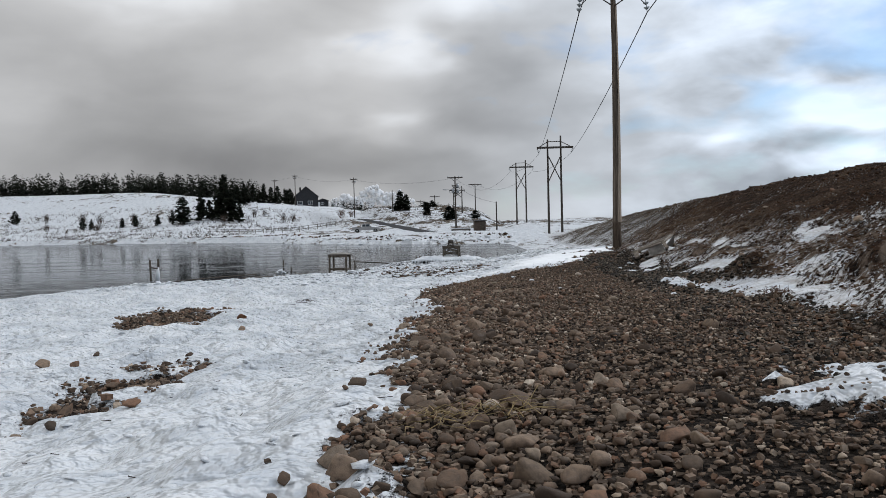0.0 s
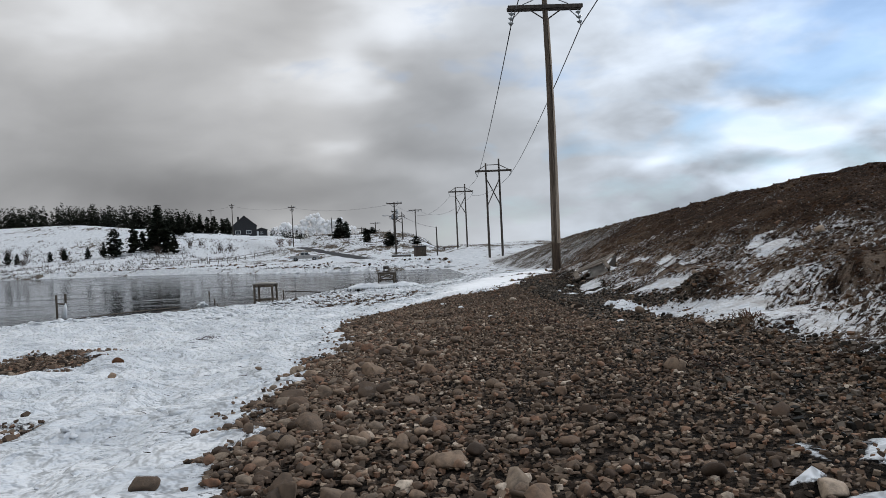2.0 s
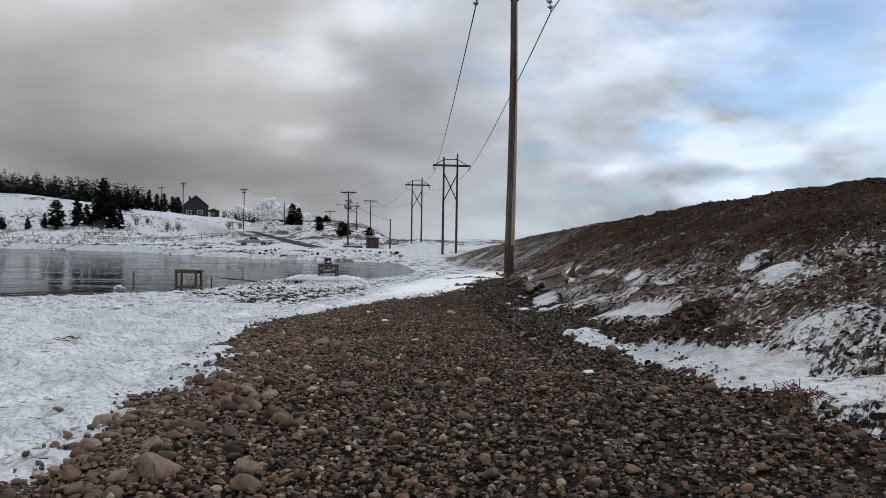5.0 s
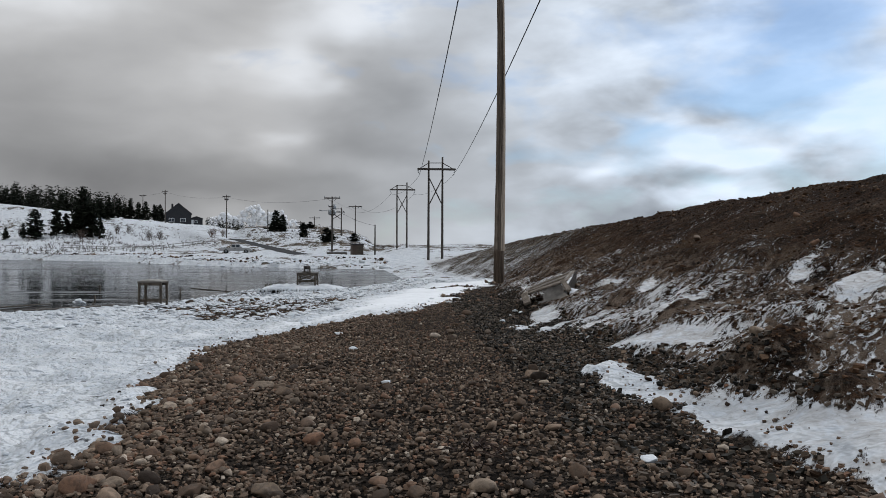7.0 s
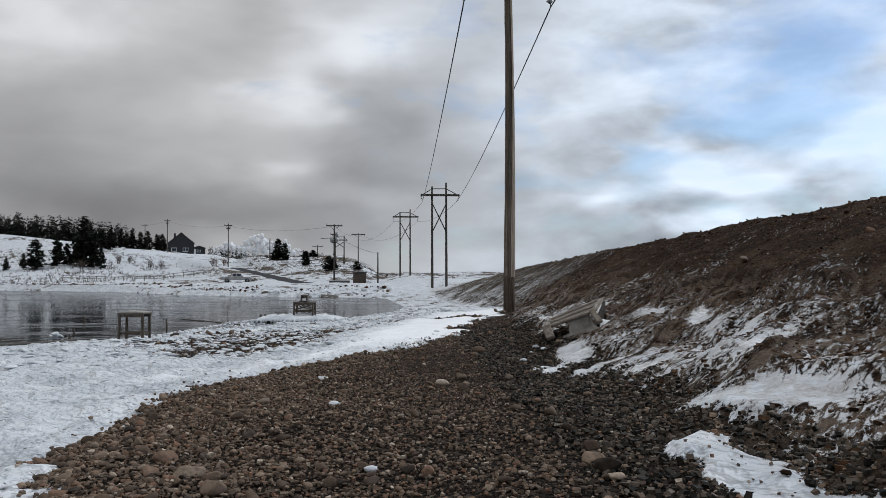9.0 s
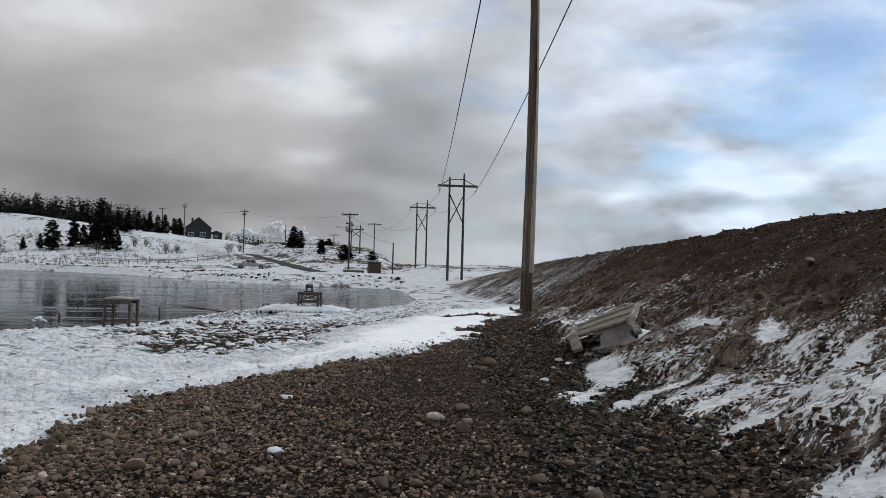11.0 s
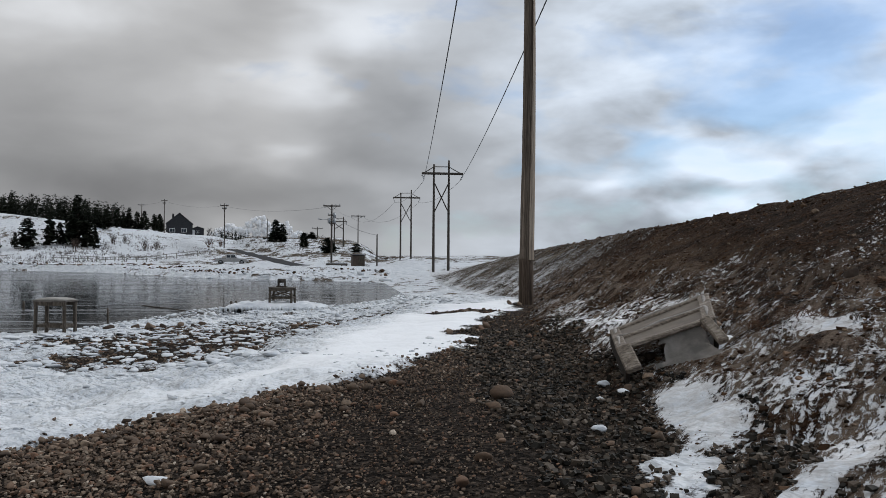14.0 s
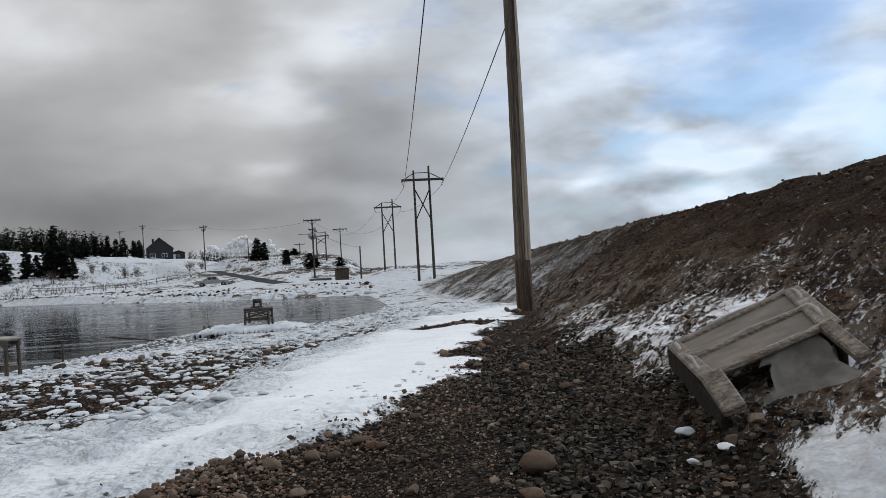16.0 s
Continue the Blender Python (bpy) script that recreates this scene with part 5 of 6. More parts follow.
M_CLOD = mat_clod()
x, y = field(150000, -5.5, 6.5, -34, 22)
z, s_, b_ = land(x, y)
keep = (b_ > 0.2) & ((s_ < 0.56) | ((s_ < 0.75) & (RNG.random(len(x)) < 0.12))) & (RNG.random(len(x)) < 0.08 + 0.45 * np.exp(-np.clip(y + 22, 0, 99) / 12)) & (x < np.interp(y, YS, CREST_X) + 0.5)
x, y = x[keep], y[keep]
strew("rubble", x, y, np.minimum(0.0125 * np.exp(RNG.normal(0, 0.55, len(x))), 0.038), 0, M_CLOD, "loose stones and clods of dirt over the bank", "rubble", 0.5, 0.3, 4, None, 0.5)
# stones and clods that roughen the crest
y = RNG.uniform(-32, 30, 1300)
x = np.interp(y, YS, CREST_X) + RNG.normal(-0.3, 0.4, 1300)
strew("crest_stones", x, y, np.minimum(0.026 * np.exp(RNG.normal(0, 0.55, 1300)), 0.075), 1, M_CLOD, "rough stones and clods along the crest of the bank", "rubble", 0.65, 0.3, 12, None, 0.5)
# black wet gravel along the foot of the bank
x, y = field(46000, -5.0, -1.0, -32, -8)
z, s_, b_ = land(x, y)
u_ = x - np.interp(y, YS, TOE_X)
keep = (np.abs(u_ + 0.25) < 0.75 * (0.6 + 0.8 * fbm(x, y, 0.9, 3, 88))) & (s_ < 0.55) & (RNG.random(len(x)) < 0.35 + 0.65 * smooth(-26, -22, y))
x, y = x[keep], y[keep]


def mat_slate():
    n = Nodes("wet_slate")
    c = n.ramp(n.island(), [(0.0, (0.008, 0.0075, 0.0065)), (0.5, (0.032, 0.028, 0.0225)), (0.9, (0.105, 0.082, 0.063)), (1.0, (0.14, 0.12, 0.10))])
    n.bsdf.inputs["Specular IOR Level"].default_value = 0.06
    return n.done(c, n.ramp(n.noise(20, 4), [(0.3, 0.4), (0.7, 0.8)]))


strew("slate_chips", x, y, np.minimum(0.017 * np.exp(RNG.normal(0, 0.42, len(x))), 0.027), 0, mat_slate(), "dark wet slate chips at the foot of the bank", "stones", 0.65, 0.1, 5, None, 0.6)
# rocks on the far shore
x, y = field(26000, -150, 0, 56, 185)
d_ = signed(SHORE, x, y)
keep = (d_ > -0.6) & (d_ < 9) & (fbm(x, y, 6.0, 3, 120) > 0.47) & (RNG.random(len(x)) < 0.75)
x, y, d_ = x[keep], y[keep], d_[keep]
strew("shore_rocks", x, y, np.minimum((0.13 + 0.09 * gauss(x, y, -36, 110, 20, 40)) * np.exp(RNG.normal(0, 0.5, len(x))), 0.42), 1, M_CLOD, "dark rocks along the far waterline", "rocks", 0.6, 0.35, 6)
x, y = field(16000, -150, 0, 56, 185)
d_ = signed(SHORE, x, y)
keep = (d_ > -1.5) & (d_ < 6) & (RNG.random(len(x)) < 0.8)
x, y = x[keep], y[keep]
lift = np.maximum(land(x, y)[0], WATER - 0.05)
strew("shore_ice", x, y, 0.24 * np.exp(RNG.normal(0, 0.5, len(x))), 1, M_SNOW, "snow-covered ice blocks along the far waterline", "ice", 0.28, 0.3, 7, lift)
# broken ice and snow lumps on the near shelf
x, y = field(23000, -20, -1.0, -9.5, 40)
d_, e_ = signed(SHORE, x, y), signed(SNOW_EDGE, x, y)
z, s_, b_ = land(x, y)
keep = (d_ > -0.5) & (e_ > 2.2) & (b_ < 0.1) & (RNG.random(len(x)) < np.where(d_ < 1.5, 0.9, 0.62)) & ~((np.hypot((x + 3.9) / 2.2, (y + 5) / 5) < 1)) & (np.hypot(x + 12.2, y - 1.6) > 1.5) & (np.hypot((x + 7.4) / 2.4, (y - 13.8) / 1.6) > 1)
x, y, d_ = x[keep], y[keep], d_[keep]
lift = np.maximum(land(x, y)[0], WATER - 0.02)
size = np.minimum(0.080 * np.exp(RNG.normal(0, 0.5, len(x))), 0.17)
order = np.argsort(-np.where((y < 4) & (x > -13), size, 0))
SLABS = [(float(x[i]), float(y[i]), float(lift[i]), float(size[i])) for i in order[:220]]
rest = order[220:]
strew("ice_lumps", x[rest], y[rest], size[rest], 1, M_SNOW, "flat lumps of snow-covered ice on the shelf", "ice", 0.30, 0.3, 8, lift[rest])
ICE = []
for k in range(6):
    v, f = blob(2, 500 + k, 0.10, 14)
    ICE.append(array_mesh("ice_lump", v, f, M_SNOW, True))
for k, (x, y, z, r) in enumerate(SLABS):
    ob = tagged(new("ice_lump", ICE[k % 6]), "flat lump of snow-covered ice lying on the pebble shelf", "ice", "ice lumps on the shelf")
    ob.matrix_world = pose(x, y, z + 0.10 * r, 5 * math.sin(k), 5 * math.cos(k * 1.7), 47 * k) @ Matrix.Diagonal((r * 1.15, r * 0.85, r * 0.32, 1))
# crusty snow lumps by the path
x, y = field(8000, -13.5, -3.0, -33, -9)
z, s_, b_ = land(x, y)
e_ = signed(SNOW_EDGE, x, y)
keep = (s_ > 0.55) & (e_ > 0) & (RNG.random(len(x)) < np.where(e_ < 0.7, 0.5, 0.2))
x, y = x[keep], y[keep]
strew("snow_crust", x, y, 0.040 * np.exp(RNG.normal(0, 0.4, len(x))), 1, M_SNOW, "crusty lumps of trodden snow", "snow", 0.24, 0.45, 9)

# single cobbles that stand out
ROCKS = []
for k in range(8):
    v, f = blob(3, 300 + k, 0.04, 13)
    ROCKS.append(array_mesh("rock", v, f, M_ROCK, True))
ROCK_LABEL = ("rounded brown cobble lying among the pebbles", "grey worn cobble lying among the pebbles", "brown cobble half sunk in the snow")


def rock(x, y, r, k, label, flat=0.7, group="cobbles on the beach"):
    ob = tagged(new("rock", ROCKS[k % 8]), label, "rock", group)
    ob.matrix_world = pose(x, y, ground_z(x, y) + r * flat * 0.45, 8 * math.sin(k), 8 * math.cos(k * 2.1), 53 * k) @ Matrix.Diagonal((r, r * 0.85, r * flat, 1))
    return ob


for k, (x, y, r) in enumerate(((-7.37, -32.41, 0.089), (-7.44, -32.58, 0.064), (-7.09, -32.58, 0.063), (-6.97, -32.55, 0.074), (-6.69, -32.53, 0.089), (-6.82, -32.28, 0.05), (-7.65, -32.18, 0.039), (-7.62, -30.08, 0.068), (-7.61, -24.74, 0.115),
                               (-6.4, -32.27, 0.037), (-6.21, -32.55, 0.043), (-6.03, -32.34, 0.051), (-7.17, -31.48, 0.056), (-5.56, -32.66, 0.04), (-7.21, -28.01, 0.086), (-7.66, -28.29, 0.05), (-6.65, -28.14, 0.072), (-7.44, -28.77, 0.062))):
    rock(x, y, r * 1.08, k, ROCK_LABEL[k % 2])
for k, (x, y, r) in enumerate(((-6.09, -28.24, 0.051), (-5.59, -28.31, 0.061), (-5.37, -28.67, 0.041), (-5.64, -29.14, 0.049), (-6.63, -29.01, 0.042), (-7.38, -27.28, 0.05), (-4.44, -29.13, 0.04), (-6.73, -24.15, 0.091), (-7.16, -23.14, 0.056),
                               (-7.15, -22.88, 0.067), (-7.06, -22.33, 0.063), (-7.23, -23.4, 0.077), (-7.29, -23.53, 0.053), (-5.14, -24.05, 0.038), (-4.02, -22.22, 0.082), (-7.33, -17.33, 0.1), (-5.24, -21.5, 0.048), (-6.28, -20.61, 0.059),
                               (-4.02, -22.01, 0.073), (-5.7, -21.42, 0.043), (-5.84, -16.5, 0.062), (-6.69, -15.99, 0.07), (-5.33, -17.18, 0.047), (-5.07, -12.94, 0.054), (-4.02, -14.37, 0.051), (-4.16, -13.12, 0.059), (-4.57, -14.01, 0.05))):
    rock(x, y, r * 1.08, k + 5, ROCK_LABEL[k % 2])
for k, (x, y, r) in enumerate(((-12.24, -25.14, 0.14), (-10.71, -26.62, 0.09), (-10.85, -26.86, 0.08), (-9.92, -29.56, 0.065), (-10.4, -22.34, 0.09), (-10.11, -29.71, 0.046), (-10.79, -27.73, 0.073))):
    rock(x, y, r, k + 2, ROCK_LABEL[2], 0.6)
for k, (x, y, r) in enumerate(COBBLES):
    rock(x, y, r, k + 1, ROCK_LABEL[k % 2], 0.62)
r_ = random.Random(12)
for k in range(80):
    y = r_.uniform(-32, -14.2)
    x = -7.4 + abs(r_.gauss(0, 1.0))
    rock(x, y, r_.uniform(0.035, 0.065), k, ROCK_LABEL[k % 2], 0.6)
for k in range(34):
    t = r_.random()
    x, y = (-10.0 - 0.65 * t + r_.gauss(0, 0.22), -29.5 + 4.8 * t) if k % 2 else (-12.2 - 0.6 * t + r_.gauss(0, 0.35), -21.6 + 4.5 * t)
    rock(x, y, r_.uniform(0.035, 0.095), k, ROCK_LABEL[2], 0.55)
for x, y, r in ((-11.6, -25.6, 0.11), (-10.9, -27.9, 0.10), (-10.0, 3.0, 0.30), (-9.7, 3.4, 0.22), (-10.4, 3.2, 0.26), (-9.3, 3.8, 0.2), (-8.8, 4.4, 0.22), (-8.9, 3.5, 0.16), (-11.2, 3.4, 0.3), (-12.1, -23.9, 0.1)):
    rock(x, y, r * 0.75, int(abs(x * 10)), ROCK_LABEL[2], 0.6)
for k, (x, y, r) in enumerate(((1.65, -12.6, 0.2), (-0.25, -0.35, 0.14), (-0.55, -0.6, 0.17), (0.45, -0.5, 0.2), (-2.15, -14.2, 0.10), (-2.35, -14.35, 0.09), (-3.5, -26.6, 0.12), (-2.6, -23.0, 0.12), (-2.4, -22.8, 0.1), (-2.3, -23.4, 0.09),
                               (3.2, -7.8, 0.14), (2.4, -15, 0.16), (-1.0, -25.5, 0.2), (-0.4, -22, 0.17), (0.9, -18, 0.15), (-1.6, -13.3, 0.16), (-1.85, -13.5, 0.12), (0.3, -13.2, 0.15), (-3.95, -21.7, 0.13), (-1.0, -13.0, 0.13))):
    rock(x, y, r * 0.6, k + 3, "rough dark stone lying on the dirt bank", 0.75, "stones on the bank")


# ---- wooden table and stand on the water's edge ----
def snow_slab(w, d, h, seed=0, lumps=0.25):
    """A soft cap of snow with rounded rims."""
    bm = bmesh.new()
    n = 9 if lumps < 0.5 else 25
    fq = 1.5 if lumps < 0.5 else 5.0
    rows = []
    for j in range(n):
        row = []
        for i in range(n):
            u, v = 2 * i / (n - 1) - 1, 2 * j / (n - 1) - 1
            rim = (1 - abs(u) ** 4) * (1 - abs(v) ** 4)
            row.append(bm.verts.new((u * w / 2, v * d / 2, h * rim ** 0.6 * (1 + lumps * (noise.noise(Vector((u * fq * max(1, w / d) + seed, v * fq, seed))))))))
        rows.append(row)
    for a, b in zip(rows, rows[1:]):
        for i in range(n - 1):
            bm.faces.new((a[i], a[i + 1], b[i + 1], b[i]))
    bmesh.ops.contextual_create(bm, geom=list({e for e in bm.edges if e.is_boundary}))
    bmesh.ops.recalc_face_normals(bm, faces=bm.faces[:])
    return bm


def leg_table(m, w, d, top, foot, label, shelf, braces, snow_h, group):
    ob = thing("wooden_table", m, label, "table", group)
    for k in range(4):
        part("plank", box((w, d / 4 - 0.012, 0.045), pose(0, -d / 2 + d / 8 + d / 4 * k, top - 0.022), 0.006), M_GREYWOOD, ob)
    for s in (-1, 1):
        part("apron", box((w - 0.04, 0.04, 0.10), pose(0, s * (d / 2 - 0.04), top - 0.095), 0.005), M_WETWOOD, ob)
        part("shelf_rail", box((w - 0.1, 0.04, 0.08), pose(0, s * (d / 2 - 0.07), shelf), 0.005), M_WETWOOD, ob)
        part("side_rail", box((0.04, d - 0.12, 0.08), pose(s * (w / 2 - 0.07), 0, shelf), 0.005), M_WETWOOD, ob)
        for t in (-1, 1):
            part("leg", tube([(s * (w / 2 - 0.05), t * (d / 2 - 0.05), foot), (s * (w / 2 - 0.07), t * (d / 2 - 0.07), top - 0.05)], [0.052, 0.048], 7), M_WETWOOD, ob)
    if braces:
        for t in (-1, 1):
            part("brace", tube([(-w / 2 + 0.1, t * (d / 2 - 0.02), shelf + 0.08), (w / 2 - 0.1, t * (d / 2 - 0.02), top - 0.12)], 0.026, 6), M_WETWOOD, ob)
            part("brace", tube([(w / 2 - 0.1, t * (d / 2 + 0.03), shelf + 0.08), (-w / 2 + 0.1, t * (d / 2 + 0.03), top - 0.12)], 0.026, 6), M_WETWOOD, ob)
    if snow_h:
        cap = part("frost_cap", snow_slab(w * 0.96, d * 0.96, snow_h, 3), mat_plain("frosted_wood", (0.34, 0.32, 0.29), 0.8, 0, 0.3, 6), ob, "frosted grey crust on the table top", False)
        cap.location = (0, 0, top - 0.003)
    return ob


leg_table(pose(-12.35, 2.55, 0, 0, 0, -14), 0.95, 0.62, -0.09, -1.4, "weathered wooden table standing in the shallow water", -0.78, False, 0.07, "tables at the waterline")
leg_table(pose(-7.22, 14.35, 0, 0, 0, -8), 1.02, 0.8, -0.10, -0.95, "wooden stand with crossed braces on the icy landing", -0.55, True, 0.0, "tables at the waterline")
win = thing("hand_winch", pose(-7.25, 14.3, -0.10, 0, 0, -8), "small rusty winch block bolted on the wooden stand", "winch")
part("base_plate", box((0.42, 0.30, 0.05), pose(0, 0, 0.025), 0.01), M_WETWOOD, win)
for s in (-1, 1):
    part("cheek", box((0.05, 0.24, 0.26), pose(s * 0.13, 0, 0.17), 0.015), M_FARPOLE, win)
part("drum", tube([(-0.16, 0, 0.26), (0.16, 0, 0.26)], 0.085, 10), M_FARPOLE, win, "dark round drum", False)

dock = thing("landing_stage", pose(-7.45, 14.5, 0, 0, 0, -3), "low timber landing under a thick crust of ice and snow", "landing")
for k in range(5):
    part("beam", box((4.1, 0.2, 0.2), pose(0, -0.95 + 0.48 * k, -1.06), 0.02), M_WETWOOD, dock)
cap = part("ice_crust", snow_slab(4.3, 2.5, 0.20, 8, 1.0), M_SNOW, dock, "lumpy crust of ice", False)
cap.location = (0, 0, -0.97)
r_ = random.Random(5)
for k in range(26):
    xk = -2.1 + 4.2 * k / 25 + r_.uniform(-0.06, 0.06)
    h = r_.uniform(0.1, 0.24)
    part("icicle", tube([(xk, -1.2 + r_.uniform(-0.04, 0.04), -0.90), (xk, -1.23, -0.95 - h * 0.5), (xk, -1.22, -0.95 - h)], [r_.uniform(0.06, 0.11), 0.06, 0.02], 7), M_SNOW, dock, "", False)
for x in (-1.95, -1.75):
    part("post", tube([(x, 0.3, -1.3), (x, 0.3, -0.60 + 0.06 * x)], 0.05, 7), M_WETWOOD, dock)


def stake(x, y, top, r, label):
    return single("mooring_stake", tube([(0, 0, -0.5), (0.01, 0, (top - WATER) * 0.5), (0, 0.01, top - WATER)], [r, r * 0.95, r * 0.85], 7), M_WETWOOD, pose(x, y, WATER), label, "stake", "stakes in the water", flat=False)


stake(-12.2, 6.9, -0.55, 0.035, "thin wooden stake standing in the water")
stake(-15.2, 5.4, -0.75, 0.04, "thin wooden stake standing in the water")
stake(-14.4, 2.4, -0.85, 0.04, "short wooden stake at the waterline")
stake(-17.4, 14.0, -0.7, 0.05, "thin wooden stake standing in the water")
ladder = thing("icy_frame", pose(-20.4, 0.9, WATER), "broken wooden frame coated with ice in the water", "frame")
for x in (-0.17, 0.17):
    part("upright", tube([(x, 0, -0.4), (x * 1.1, 0, 0.95 if x < 0 else 1.0)], 0.045, 7), M_WETWOOD, ladder)
part("cross_bar", tube([(-0.2, 0, 0.62), (0.2, 0, 0.55)], 0.03, 6), M_WETWOOD, ladder)
part("ice_coat", tube([(0.12, -0.04, -0.1), (0.16, -0.04, 0.3), (0.2, -0.04, 0.62)], [0.11, 0.09, 0.02], 8), M_SNOW, ladder, "clear white ice", False)
single("driftwood_log", tube([(0, 0, 0), (1.4, -2.2, 0.02), (3.6, -5.6, 0.0)], [0.015, 0.022, 0.02], 8), M_WETWOOD, pose(-13.6, 17.4, WATER + 0.005), "long dark log floating at the waterline", "log", "logs in the water", flat=False)
single("driftwood_log", tube([(0, 0, 0), (1.6, 2.4, 0.03), (3.2, 5.2, 0.02)], [0.025, 0.03, 0.02], 8), M_WETWOOD, pose(-19.7, -0.9, WATER + 0.02), "long dark log floating at the waterline", "log", "logs in the water", flat=False)
single("driftwood_log", tube([(0, 0, 0), (1.1, 0.9, 0.0), (2.6, 2.2, 0.03)], [0.04, 0.05, 0.04], 8), M_GREYWOOD, pose(-16.3, 0.3, WATER + 0.06), "grey plank frozen into the shore ice", "log", "logs in the water", flat=False)
ice = thing("ice_block", pose(-15.6, 4.6, WATER), "white lump of ice stranded at the waterline", "ice")
for k, (x, y, r) in enumerate(((0, 0, 0.17), (0.2, 0.06, 0.12), (-0.14, 0.06, 0.11), (0.06, -0.06, 0.15))):
    v, f = blob(2, 700 + k, 0.2)
    o = new("lump", array_mesh("lump", v * np.array([r, r, r * 0.8]) + np.array([x, y, 0.05 + 0.07 * (k == 3)]), f, M_SNOW, True))
    o.parent = ice


# ---- wrecked wooden crate on the bank ----
def crate():
    tl, tr = Vector((-1.84, -12.49, 0.31)), Vector((-0.97, -12.66, 0.67))
    fl, fr = Vector((-2.27, -13.98, 0.27)), Vector((-1.51, -13.98, 0.515))
    m_old = mat_wood("frosted_crate_wood", (0.10, 0.079, 0.061), (0.205, 0.17, 0.137), (0.33, 0.288, 0.243), (0.4, 1, 1), 11)
    # dirt and the shade under the front rail both put into this grey
    m_frost = mat_plain("shaded_dirty_frost", (0.33, 0.305, 0.28), 0.85, 0, 0.45, 7)
    # near-black wood for the two skirt boards
    m_dark = mat_wood("dark_board", (0.010, 0.008, 0.006), (0.022, 0.016, 0.012), (0.05, 0.036, 0.026), (0.2, 1, 1), 9)
    m_panel = mat_plain("frosted_panel", (0.185, 0.155, 0.128), 0.85, 0, 0.4, 5)
    ob = thing("broken_crate", Matrix.Translation((-1.6, -13.3, 0.0)), "broken upturned wooden table frame crusted with snow on the bank", "crate")
    org = Vector((-1.6, -13.3, 0.0))

    def bar(name, a, b, wide, thick, up, mat, label="", lift=0.0):
        a, b = a - org, b - org
        d = (b - a)
        ln = d.length
        ex = d.normalized()
        ez = (up - ex * up.dot(ex)).normalized()
        ey = ez.cross(ex)
        m = Matrix((ex, ey, ez)).transposed().to_4x4()
        m.translation = (a + b) / 2 + ez * lift
        return part(name, box((ln, wide, thick), m, 0.012), mat, ob, label)

    nrm = (tr - tl).cross(fl - tl)
    nrm = (-nrm if nrm.z < 0 else nrm).normalized()
    mid_l, mid_r = tl.lerp(fl, 0.50), tr.lerp(fr, 0.50)
    bar("back_rail", tl, tr, 0.10, 0.045, nrm, m_old, "", 0.01)
    bar("mid_rail", mid_l, mid_r, 0.055, 0.045, nrm, m_old, "", 0.012)
    bar("front_rail", tl.lerp(fl, 0.93), tr.lerp(fr, 0.93), 0.07, 0.045, nrm, m_old, "", 0.012)
    for a, b, c, d in ((tl, tr, mid_l, mid_r), (mid_l, mid_r, tl.lerp(fl, 0.93), tr.lerp(fr, 0.93))):
        bm = bmesh.new()
        vs_ = [bm.verts.new(p - org + nrm * 0.005) for p in (a, b, d, c)]
        vs2 = [bm.verts.new(p - org - nrm * 0.015) for p in (a, b, d, c)]
        bm.faces.new(vs_)
        bm.faces.new(vs2[::-1])
        for i in range(4):
            bm.faces.new((vs_[i], vs_[(i + 1) % 4], vs2[(i + 1) % 4], vs2[i]))
        bmesh.ops.recalc_face_normals(bm, faces=bm.faces[:])
        part("panel", bm, m_panel, ob, "recessed panel under frost")
    bar("side_board", tl, fl, 0.10, 0.03, nrm, m_old, "", 0.022)
    bar("leg", fl + Vector((0.03, 0.05, 0.0)), fl + Vector((0.03, -0.22, -0.16)), 0.13, 0.06, nrm, m_old, "thick leg crusted with snow", 0.05)
    bar("side_board", tr, fr, 0.12, 0.03, nrm, m_old, "", 0.022)
    bar("leg", fr + Vector((-0.02, 0.06, 0.0)), fr + Vector((0.03, -0.22, -0.17)), 0.09, 0.06, nrm, m_old, "thick leg crusted with snow", 0.04)
    bar("skirt_board", tl + Vector((-0.035, 0, -0.07)), fl + Vector((-0.02, -0.17, -0.20)), 0.035, 0.14, Vector((0, 0, 1)), m_dark, "dark side board")
    bar("skirt_board", tr + Vector((0.05, 0, -0.12)), fr + Vector((0.07, 0.02, -0.16)), 0.04, 0.22, Vector((0, 0, 1)), m_dark, "dark side board")
    for k, (a, b) in enumerate(((tl.lerp(tr, 0.05), tl.lerp(tr, 0.95)), (mid_l, mid_r), (tl.lerp(fl, 0.1), tl.lerp(fl, 0.85)), (tr.lerp(fr, 0.05), tr.lerp(fr, 0.9)))):
        pts = [a.lerp(b, t / 8) - org + nrm * 0.030 + Vector((0, 0, 0.012 * math.sin(5 * t + k))) for t in range(9)]
        part("snow_ridge", tube(pts, [0.008 + 0.012 * abs(math.sin(2.3 * t + k)) for t in range(9)], 7), m_frost, ob, "ridge of frozen snow", False)
    # sheet of frozen snow that hangs from the front rail to the ground
    bm = bmesh.new()
    a, b = tl.lerp(fl, 0.93).lerp(tr.lerp(fr, 0.93), 0.42) - org, tl.lerp(fl, 0.93).lerp(tr.lerp(fr, 0.93), 0.90) - org
    rows = []
    for j in range(9):
        t = j / 8
        row = []
        for i in range(11):
            s = i / 10
            p = a.lerp(b, s + 0.5 * t * (s - 0.6) + 0.05 * math.sin(9 * t + 5 * s)) + Vector((-0.05 * t, -0.32 * t ** 1.4, 0))
            floor_ = ground_z(p.x + org.x, p.y + org.y) - org.z - 0.03
            p.z = p.z * (1 - t) + floor_ * t + 0.03 * math.sin(6 * s + 3 * t) * t
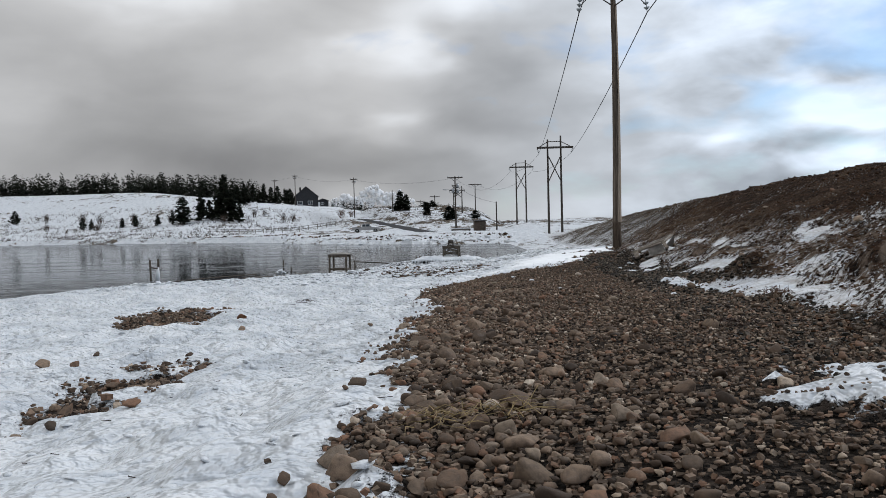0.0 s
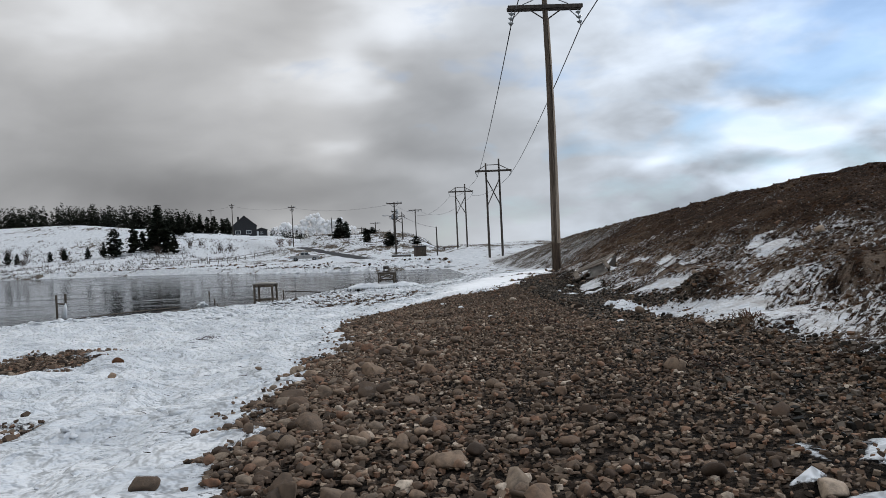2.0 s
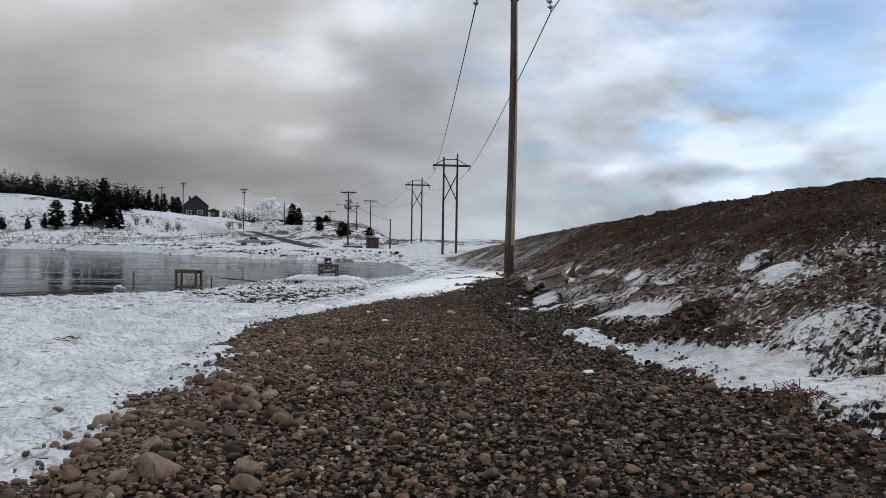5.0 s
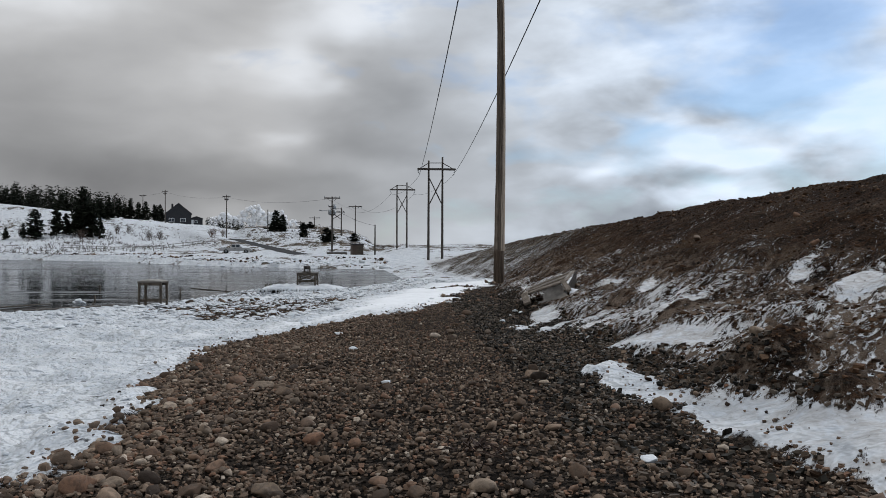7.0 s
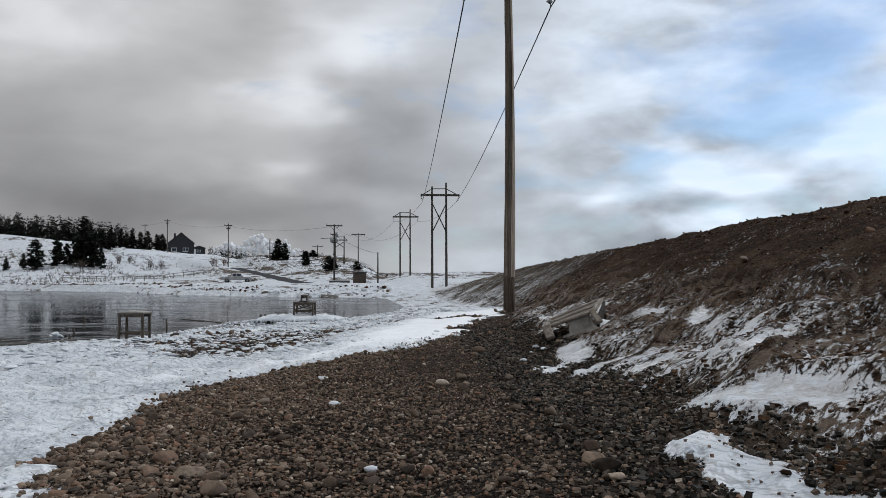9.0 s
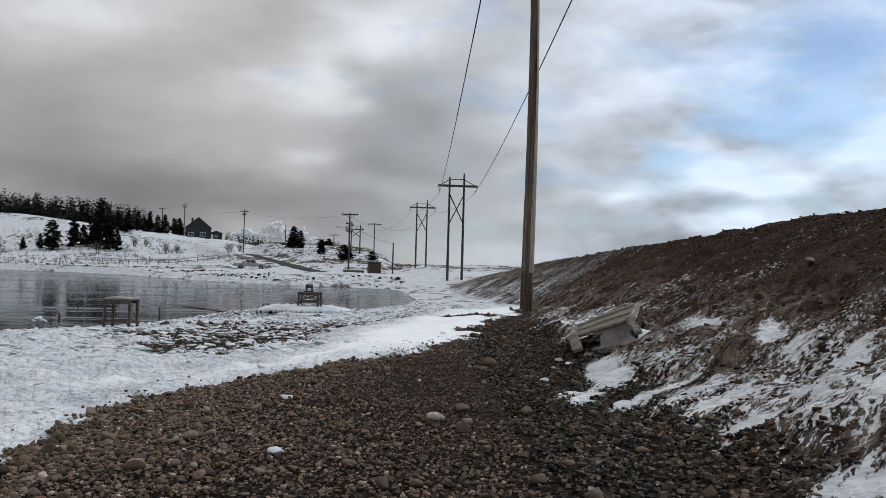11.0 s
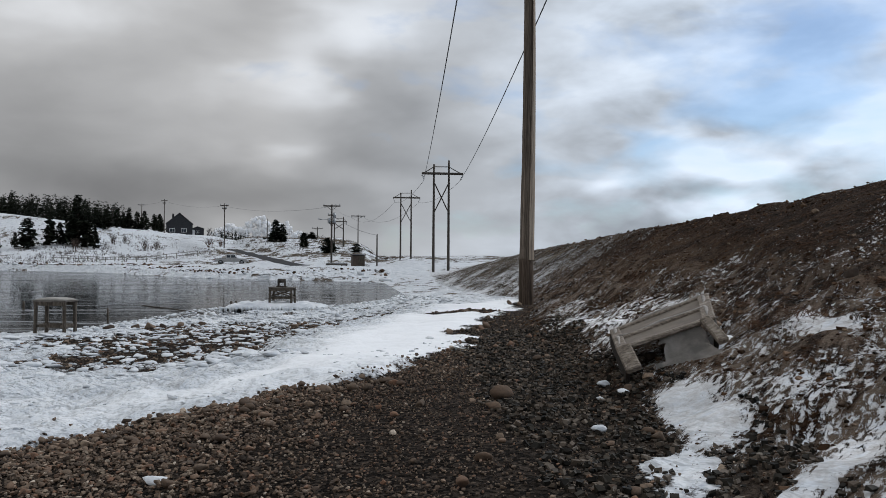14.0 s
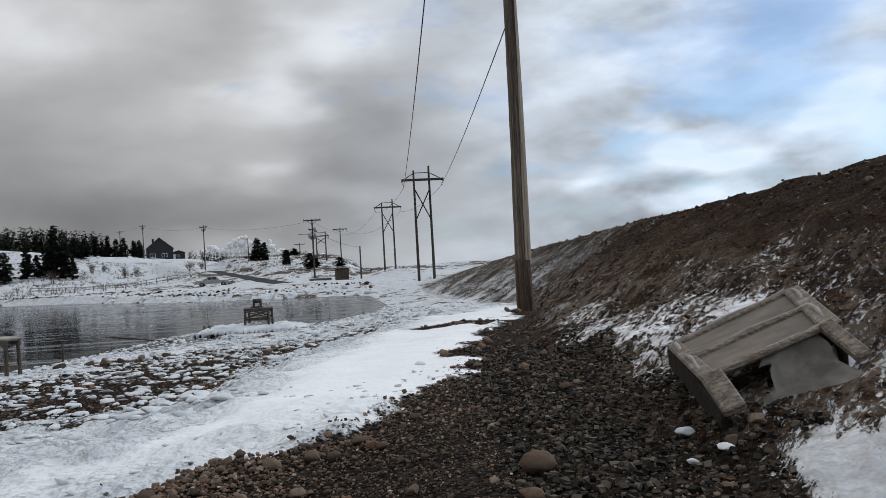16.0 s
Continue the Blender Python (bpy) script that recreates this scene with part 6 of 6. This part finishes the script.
            p.y += (0.05 * math.sin(4 * s + 1) + 0.05 * math.sin(11 * s + 7 * t)) * t
            row.append(bm.verts.new(p))
        rows.append(row)
    for j in range(8):
        for i in range(10):
            if not (j in (2, 3, 4, 5) and i in (0, 1)):
                bm.faces.new((rows[j][i], rows[j + 1][i], rows[j + 1][i + 1], rows[j][i + 1]))
    bmesh.ops.solidify(bm, geom=bm.faces[:], thickness=0.035)
    bmesh.ops.recalc_face_normals(bm, faces=bm.faces[:])
    part("snow_sheet", bm, m_frost, ob, "sheet of frozen snow under the front rail", False)
    return ob


crate()
v, f = blob(3, 911, 0.06)
drift = new("snow_drift", array_mesh("snow_drift", v * np.array([0.40, 0.34, 0.30]), f, M_SNOW, True))
drift.matrix_world = pose(-1.42, -13.72, 0.12, 14, -16, 20)
tagged(drift, "small snow drift under the broken crate", "snow")
v, f = blob(2, 912, 0.1)
hole = new("rock", array_mesh("rock", v * np.array([0.14, 0.12, 0.13]), f, M_CLOD, False))
hole.matrix_world = pose(-1.72, -13.92, 0.07)
tagged(hole, "rough dark stone under the broken crate", "rock", "stones on the bank")

for k, (x, y, r) in enumerate(((-2.41, -14.4, 0.055), (-2.42, -13.95, 0.09), (-2.62, -14.45, 0.045), (-5.6, -16.1, 0.07), (-4.16, -24.9, 0.06), (-5.2, -21.6, 0.05), (-5.42, -18.9, 0.06), (-2.98, -15.6, 0.08))):
    ob = tagged(new("snow_lump", ICE[k % 6]), "small lump of white snow lying on the gravel", "snow", "snow lumps on the gravel")
    ob.matrix_world = pose(x, y, ground_z(x, y) + 0.022, 0, 0, 61 * k) @ Matrix.Diagonal((r * 1.15, r * 0.8, r * 0.5, 1))

# ---- small litter of the beach ----
M_STRAW = mat_plain("dry_straw", (0.30, 0.22, 0.11), 0.85, 0, 0.4, 20)
M_LEAF = mat_plain("dead_leaf", (0.22, 0.11, 0.06), 0.8, 0, 0.4, 30)
M_WEED = mat_plain("seaweed", (0.05, 0.028, 0.020), 0.6, 0, 0.4, 30)


def tuft(x, y, n, length, mat, label, category, seed, group, flat=0.25, spread=0.1, r=0.0028):
    r_ = random.Random(seed)
    bm = bmesh.new()
    for _ in range(n):
        a = r_.uniform(0, 6.28)
        p0 = Vector((r_.gauss(0, spread), r_.gauss(0, spread), r_.uniform(0.01, 0.05)))
        d = Vector((math.cos(a), math.sin(a), r_.uniform(0, flat))) * length * r_.uniform(0.4, 1)
        add_tube(bm, [p0, p0 + d * 0.5 + Vector((0, 0, r_.uniform(0, 0.04))), p0 + d + Vector((r_.gauss(0, 0.03), r_.gauss(0, 0.03), -0.01))], [r, r * 0.8, r * 0.3], 3, False)
    return single(category.replace(" ", "_"), bm, mat, at_ground(x, y, 0.02), label, category, kind="stuff")


tuft(-7.0, -31.6, 40, 0.2, M_STRAW, "wisp of dry yellow straw among the pebbles", "straw", 1, "dry straw")
tuft(-6.72, -31.5, 26, 0.24, M_STRAW, "wisp of dry yellow straw among the pebbles", "straw", 2, "dry straw")
tuft(-3.5, -26.6, 60, 0.085, M_RUST, "rusty tangle of dead weed at the bank foot", "weed tangle", 3, "weed tangles", 0.9, 0.08, 0.004)
tuft(-1.05, -13.9, 40, 0.13, M_RUST, "tangle of dead grass on the bank", "weed tangle", 4, "weed tangles", 1.2, 0.1, 0.003)
tuft(-0.9, -14.3, 40, 0.12, M_RUST, "tangle of dead grass on the bank", "weed tangle", 5, "weed tangles", 1.0, 0.1, 0.003)
tuft(-4.65, -28.7, 26, 0.16, M_WEED, "dark clump of washed up seaweed", "seaweed", 6, "seaweed clumps", 0.2, 0.08, 0.005)
tuft(-4.9, -24.6, 24, 0.14, M_WEED, "dark clump of washed up seaweed", "seaweed", 7, "seaweed clumps", 0.2, 0.06, 0.005)
tuft(-10.3, -17.5, 9, 0.3, M_WEED, "dark twigs of seaweed lying on the snow", "seaweed", 8, "seaweed clumps", 0.1, 0.08, 0.008)
tuft(3.9, -3.3, 9, 0.16, M_TWIG, "dry weed stalks standing on the crest", "weed stalks", 9, "weed stalks", 2.5, 0.12, 0.006)
bm = bmesh.new()
rows = [[bm.verts.new((0.07 * t - 0.07, w * 0.05 * math.sin(math.pi * (t + 0.15) / 2.3), 0.03 * abs(w) + 0.012 * math.sin(t * 2))) for w in (-1, -0.5, 0, 0.5, 1)] for t in (0, 0.4, 0.8, 1.2, 1.6, 2.0)]
for a, b in zip(rows, rows[1:]):
    for i in range(4):
        bm.faces.new((a[i], a[i + 1], b[i + 1], b[i]))
bmesh.ops.solidify(bm, geom=bm.faces[:], thickness=0.004)
single("dead_leaf", bm, M_LEAF, at_ground(-10.7, -21.25, 0.06, 40) @ pose(0, 0, 0, 35, 0, 0) @ Matrix.Diagonal((1.3, 1.3, 1.3, 1)), "curled brown dead leaf lying on the snow", "leaf")
r_ = random.Random(31)
M_BIT = mat_plain("dark_bits", (0.06, 0.05, 0.042), 0.85, 0, 0.4, 20)
bm = bmesh.new()
for k in range(190):
    x, y = r_.uniform(-13, -7.4), r_.uniform(-33, -11)
    a, ln = r_.uniform(0, 6.28), r_.uniform(0.02, 0.12)
    z = ground_z(x, y) + 0.012
    add_tube(bm, [(x, y, z), (x + ln * math.cos(a), y + ln * math.sin(a), z + r_.uniform(0, 0.015))], [0.004, 0.002], 3, False)
single("twig_litter", bm, M_BIT, Matrix(), "small dark twigs and straw scattered on the snow", "litter", kind="stuff")

# ---- a bank of bright cloud low over the land ----
def far_cloud():
    n = Nodes("bright_cloud")
    n.bsdf.inputs["Emission Color"].default_value = (0.80, 0.80, 0.81, 1)
    n.bsdf.inputs["Emission Strength"].default_value = 0.04
    mat = n.done((0.66, 0.665, 0.675), 1.0, n.bump(n.noise(0.06, 6, 0.6), 0.6, 6.0))
    r_ = random.Random(8)
    vs, fs, base = [], [], 0
    for k in range(110):
        t = k / 109
        prof = 0.30 + 0.65 * math.exp(-((t - 0.48) / 0.17) ** 2) + 0.4 * math.exp(-((t - 0.80) / 0.09) ** 2) + 0.25 * math.exp(-((t - 0.15) / 0.1) ** 2)
        x = -178 + 112 * t
        for _ in range(2):
            r = r_.uniform(2.2, 6.5) * (0.55 + 0.4 * prof)
            v, f = blob(2, 800 + k, 0.1)
            vs.append(v * r + np.array([x + r_.gauss(0, 4), 1100 + r_.gauss(0, 6), 30 + r_.random() ** 0.7 * 30 * prof]))
            fs.append(f + base)
            base += len(v)
    ob = new("backdrop", array_mesh("backdrop", np.concatenate(vs), np.concatenate(fs), mat, True))
    return tagged(ob, "bright heap of cumulus cloud low on the horizon", "cloud", kind="structure")


far_cloud()
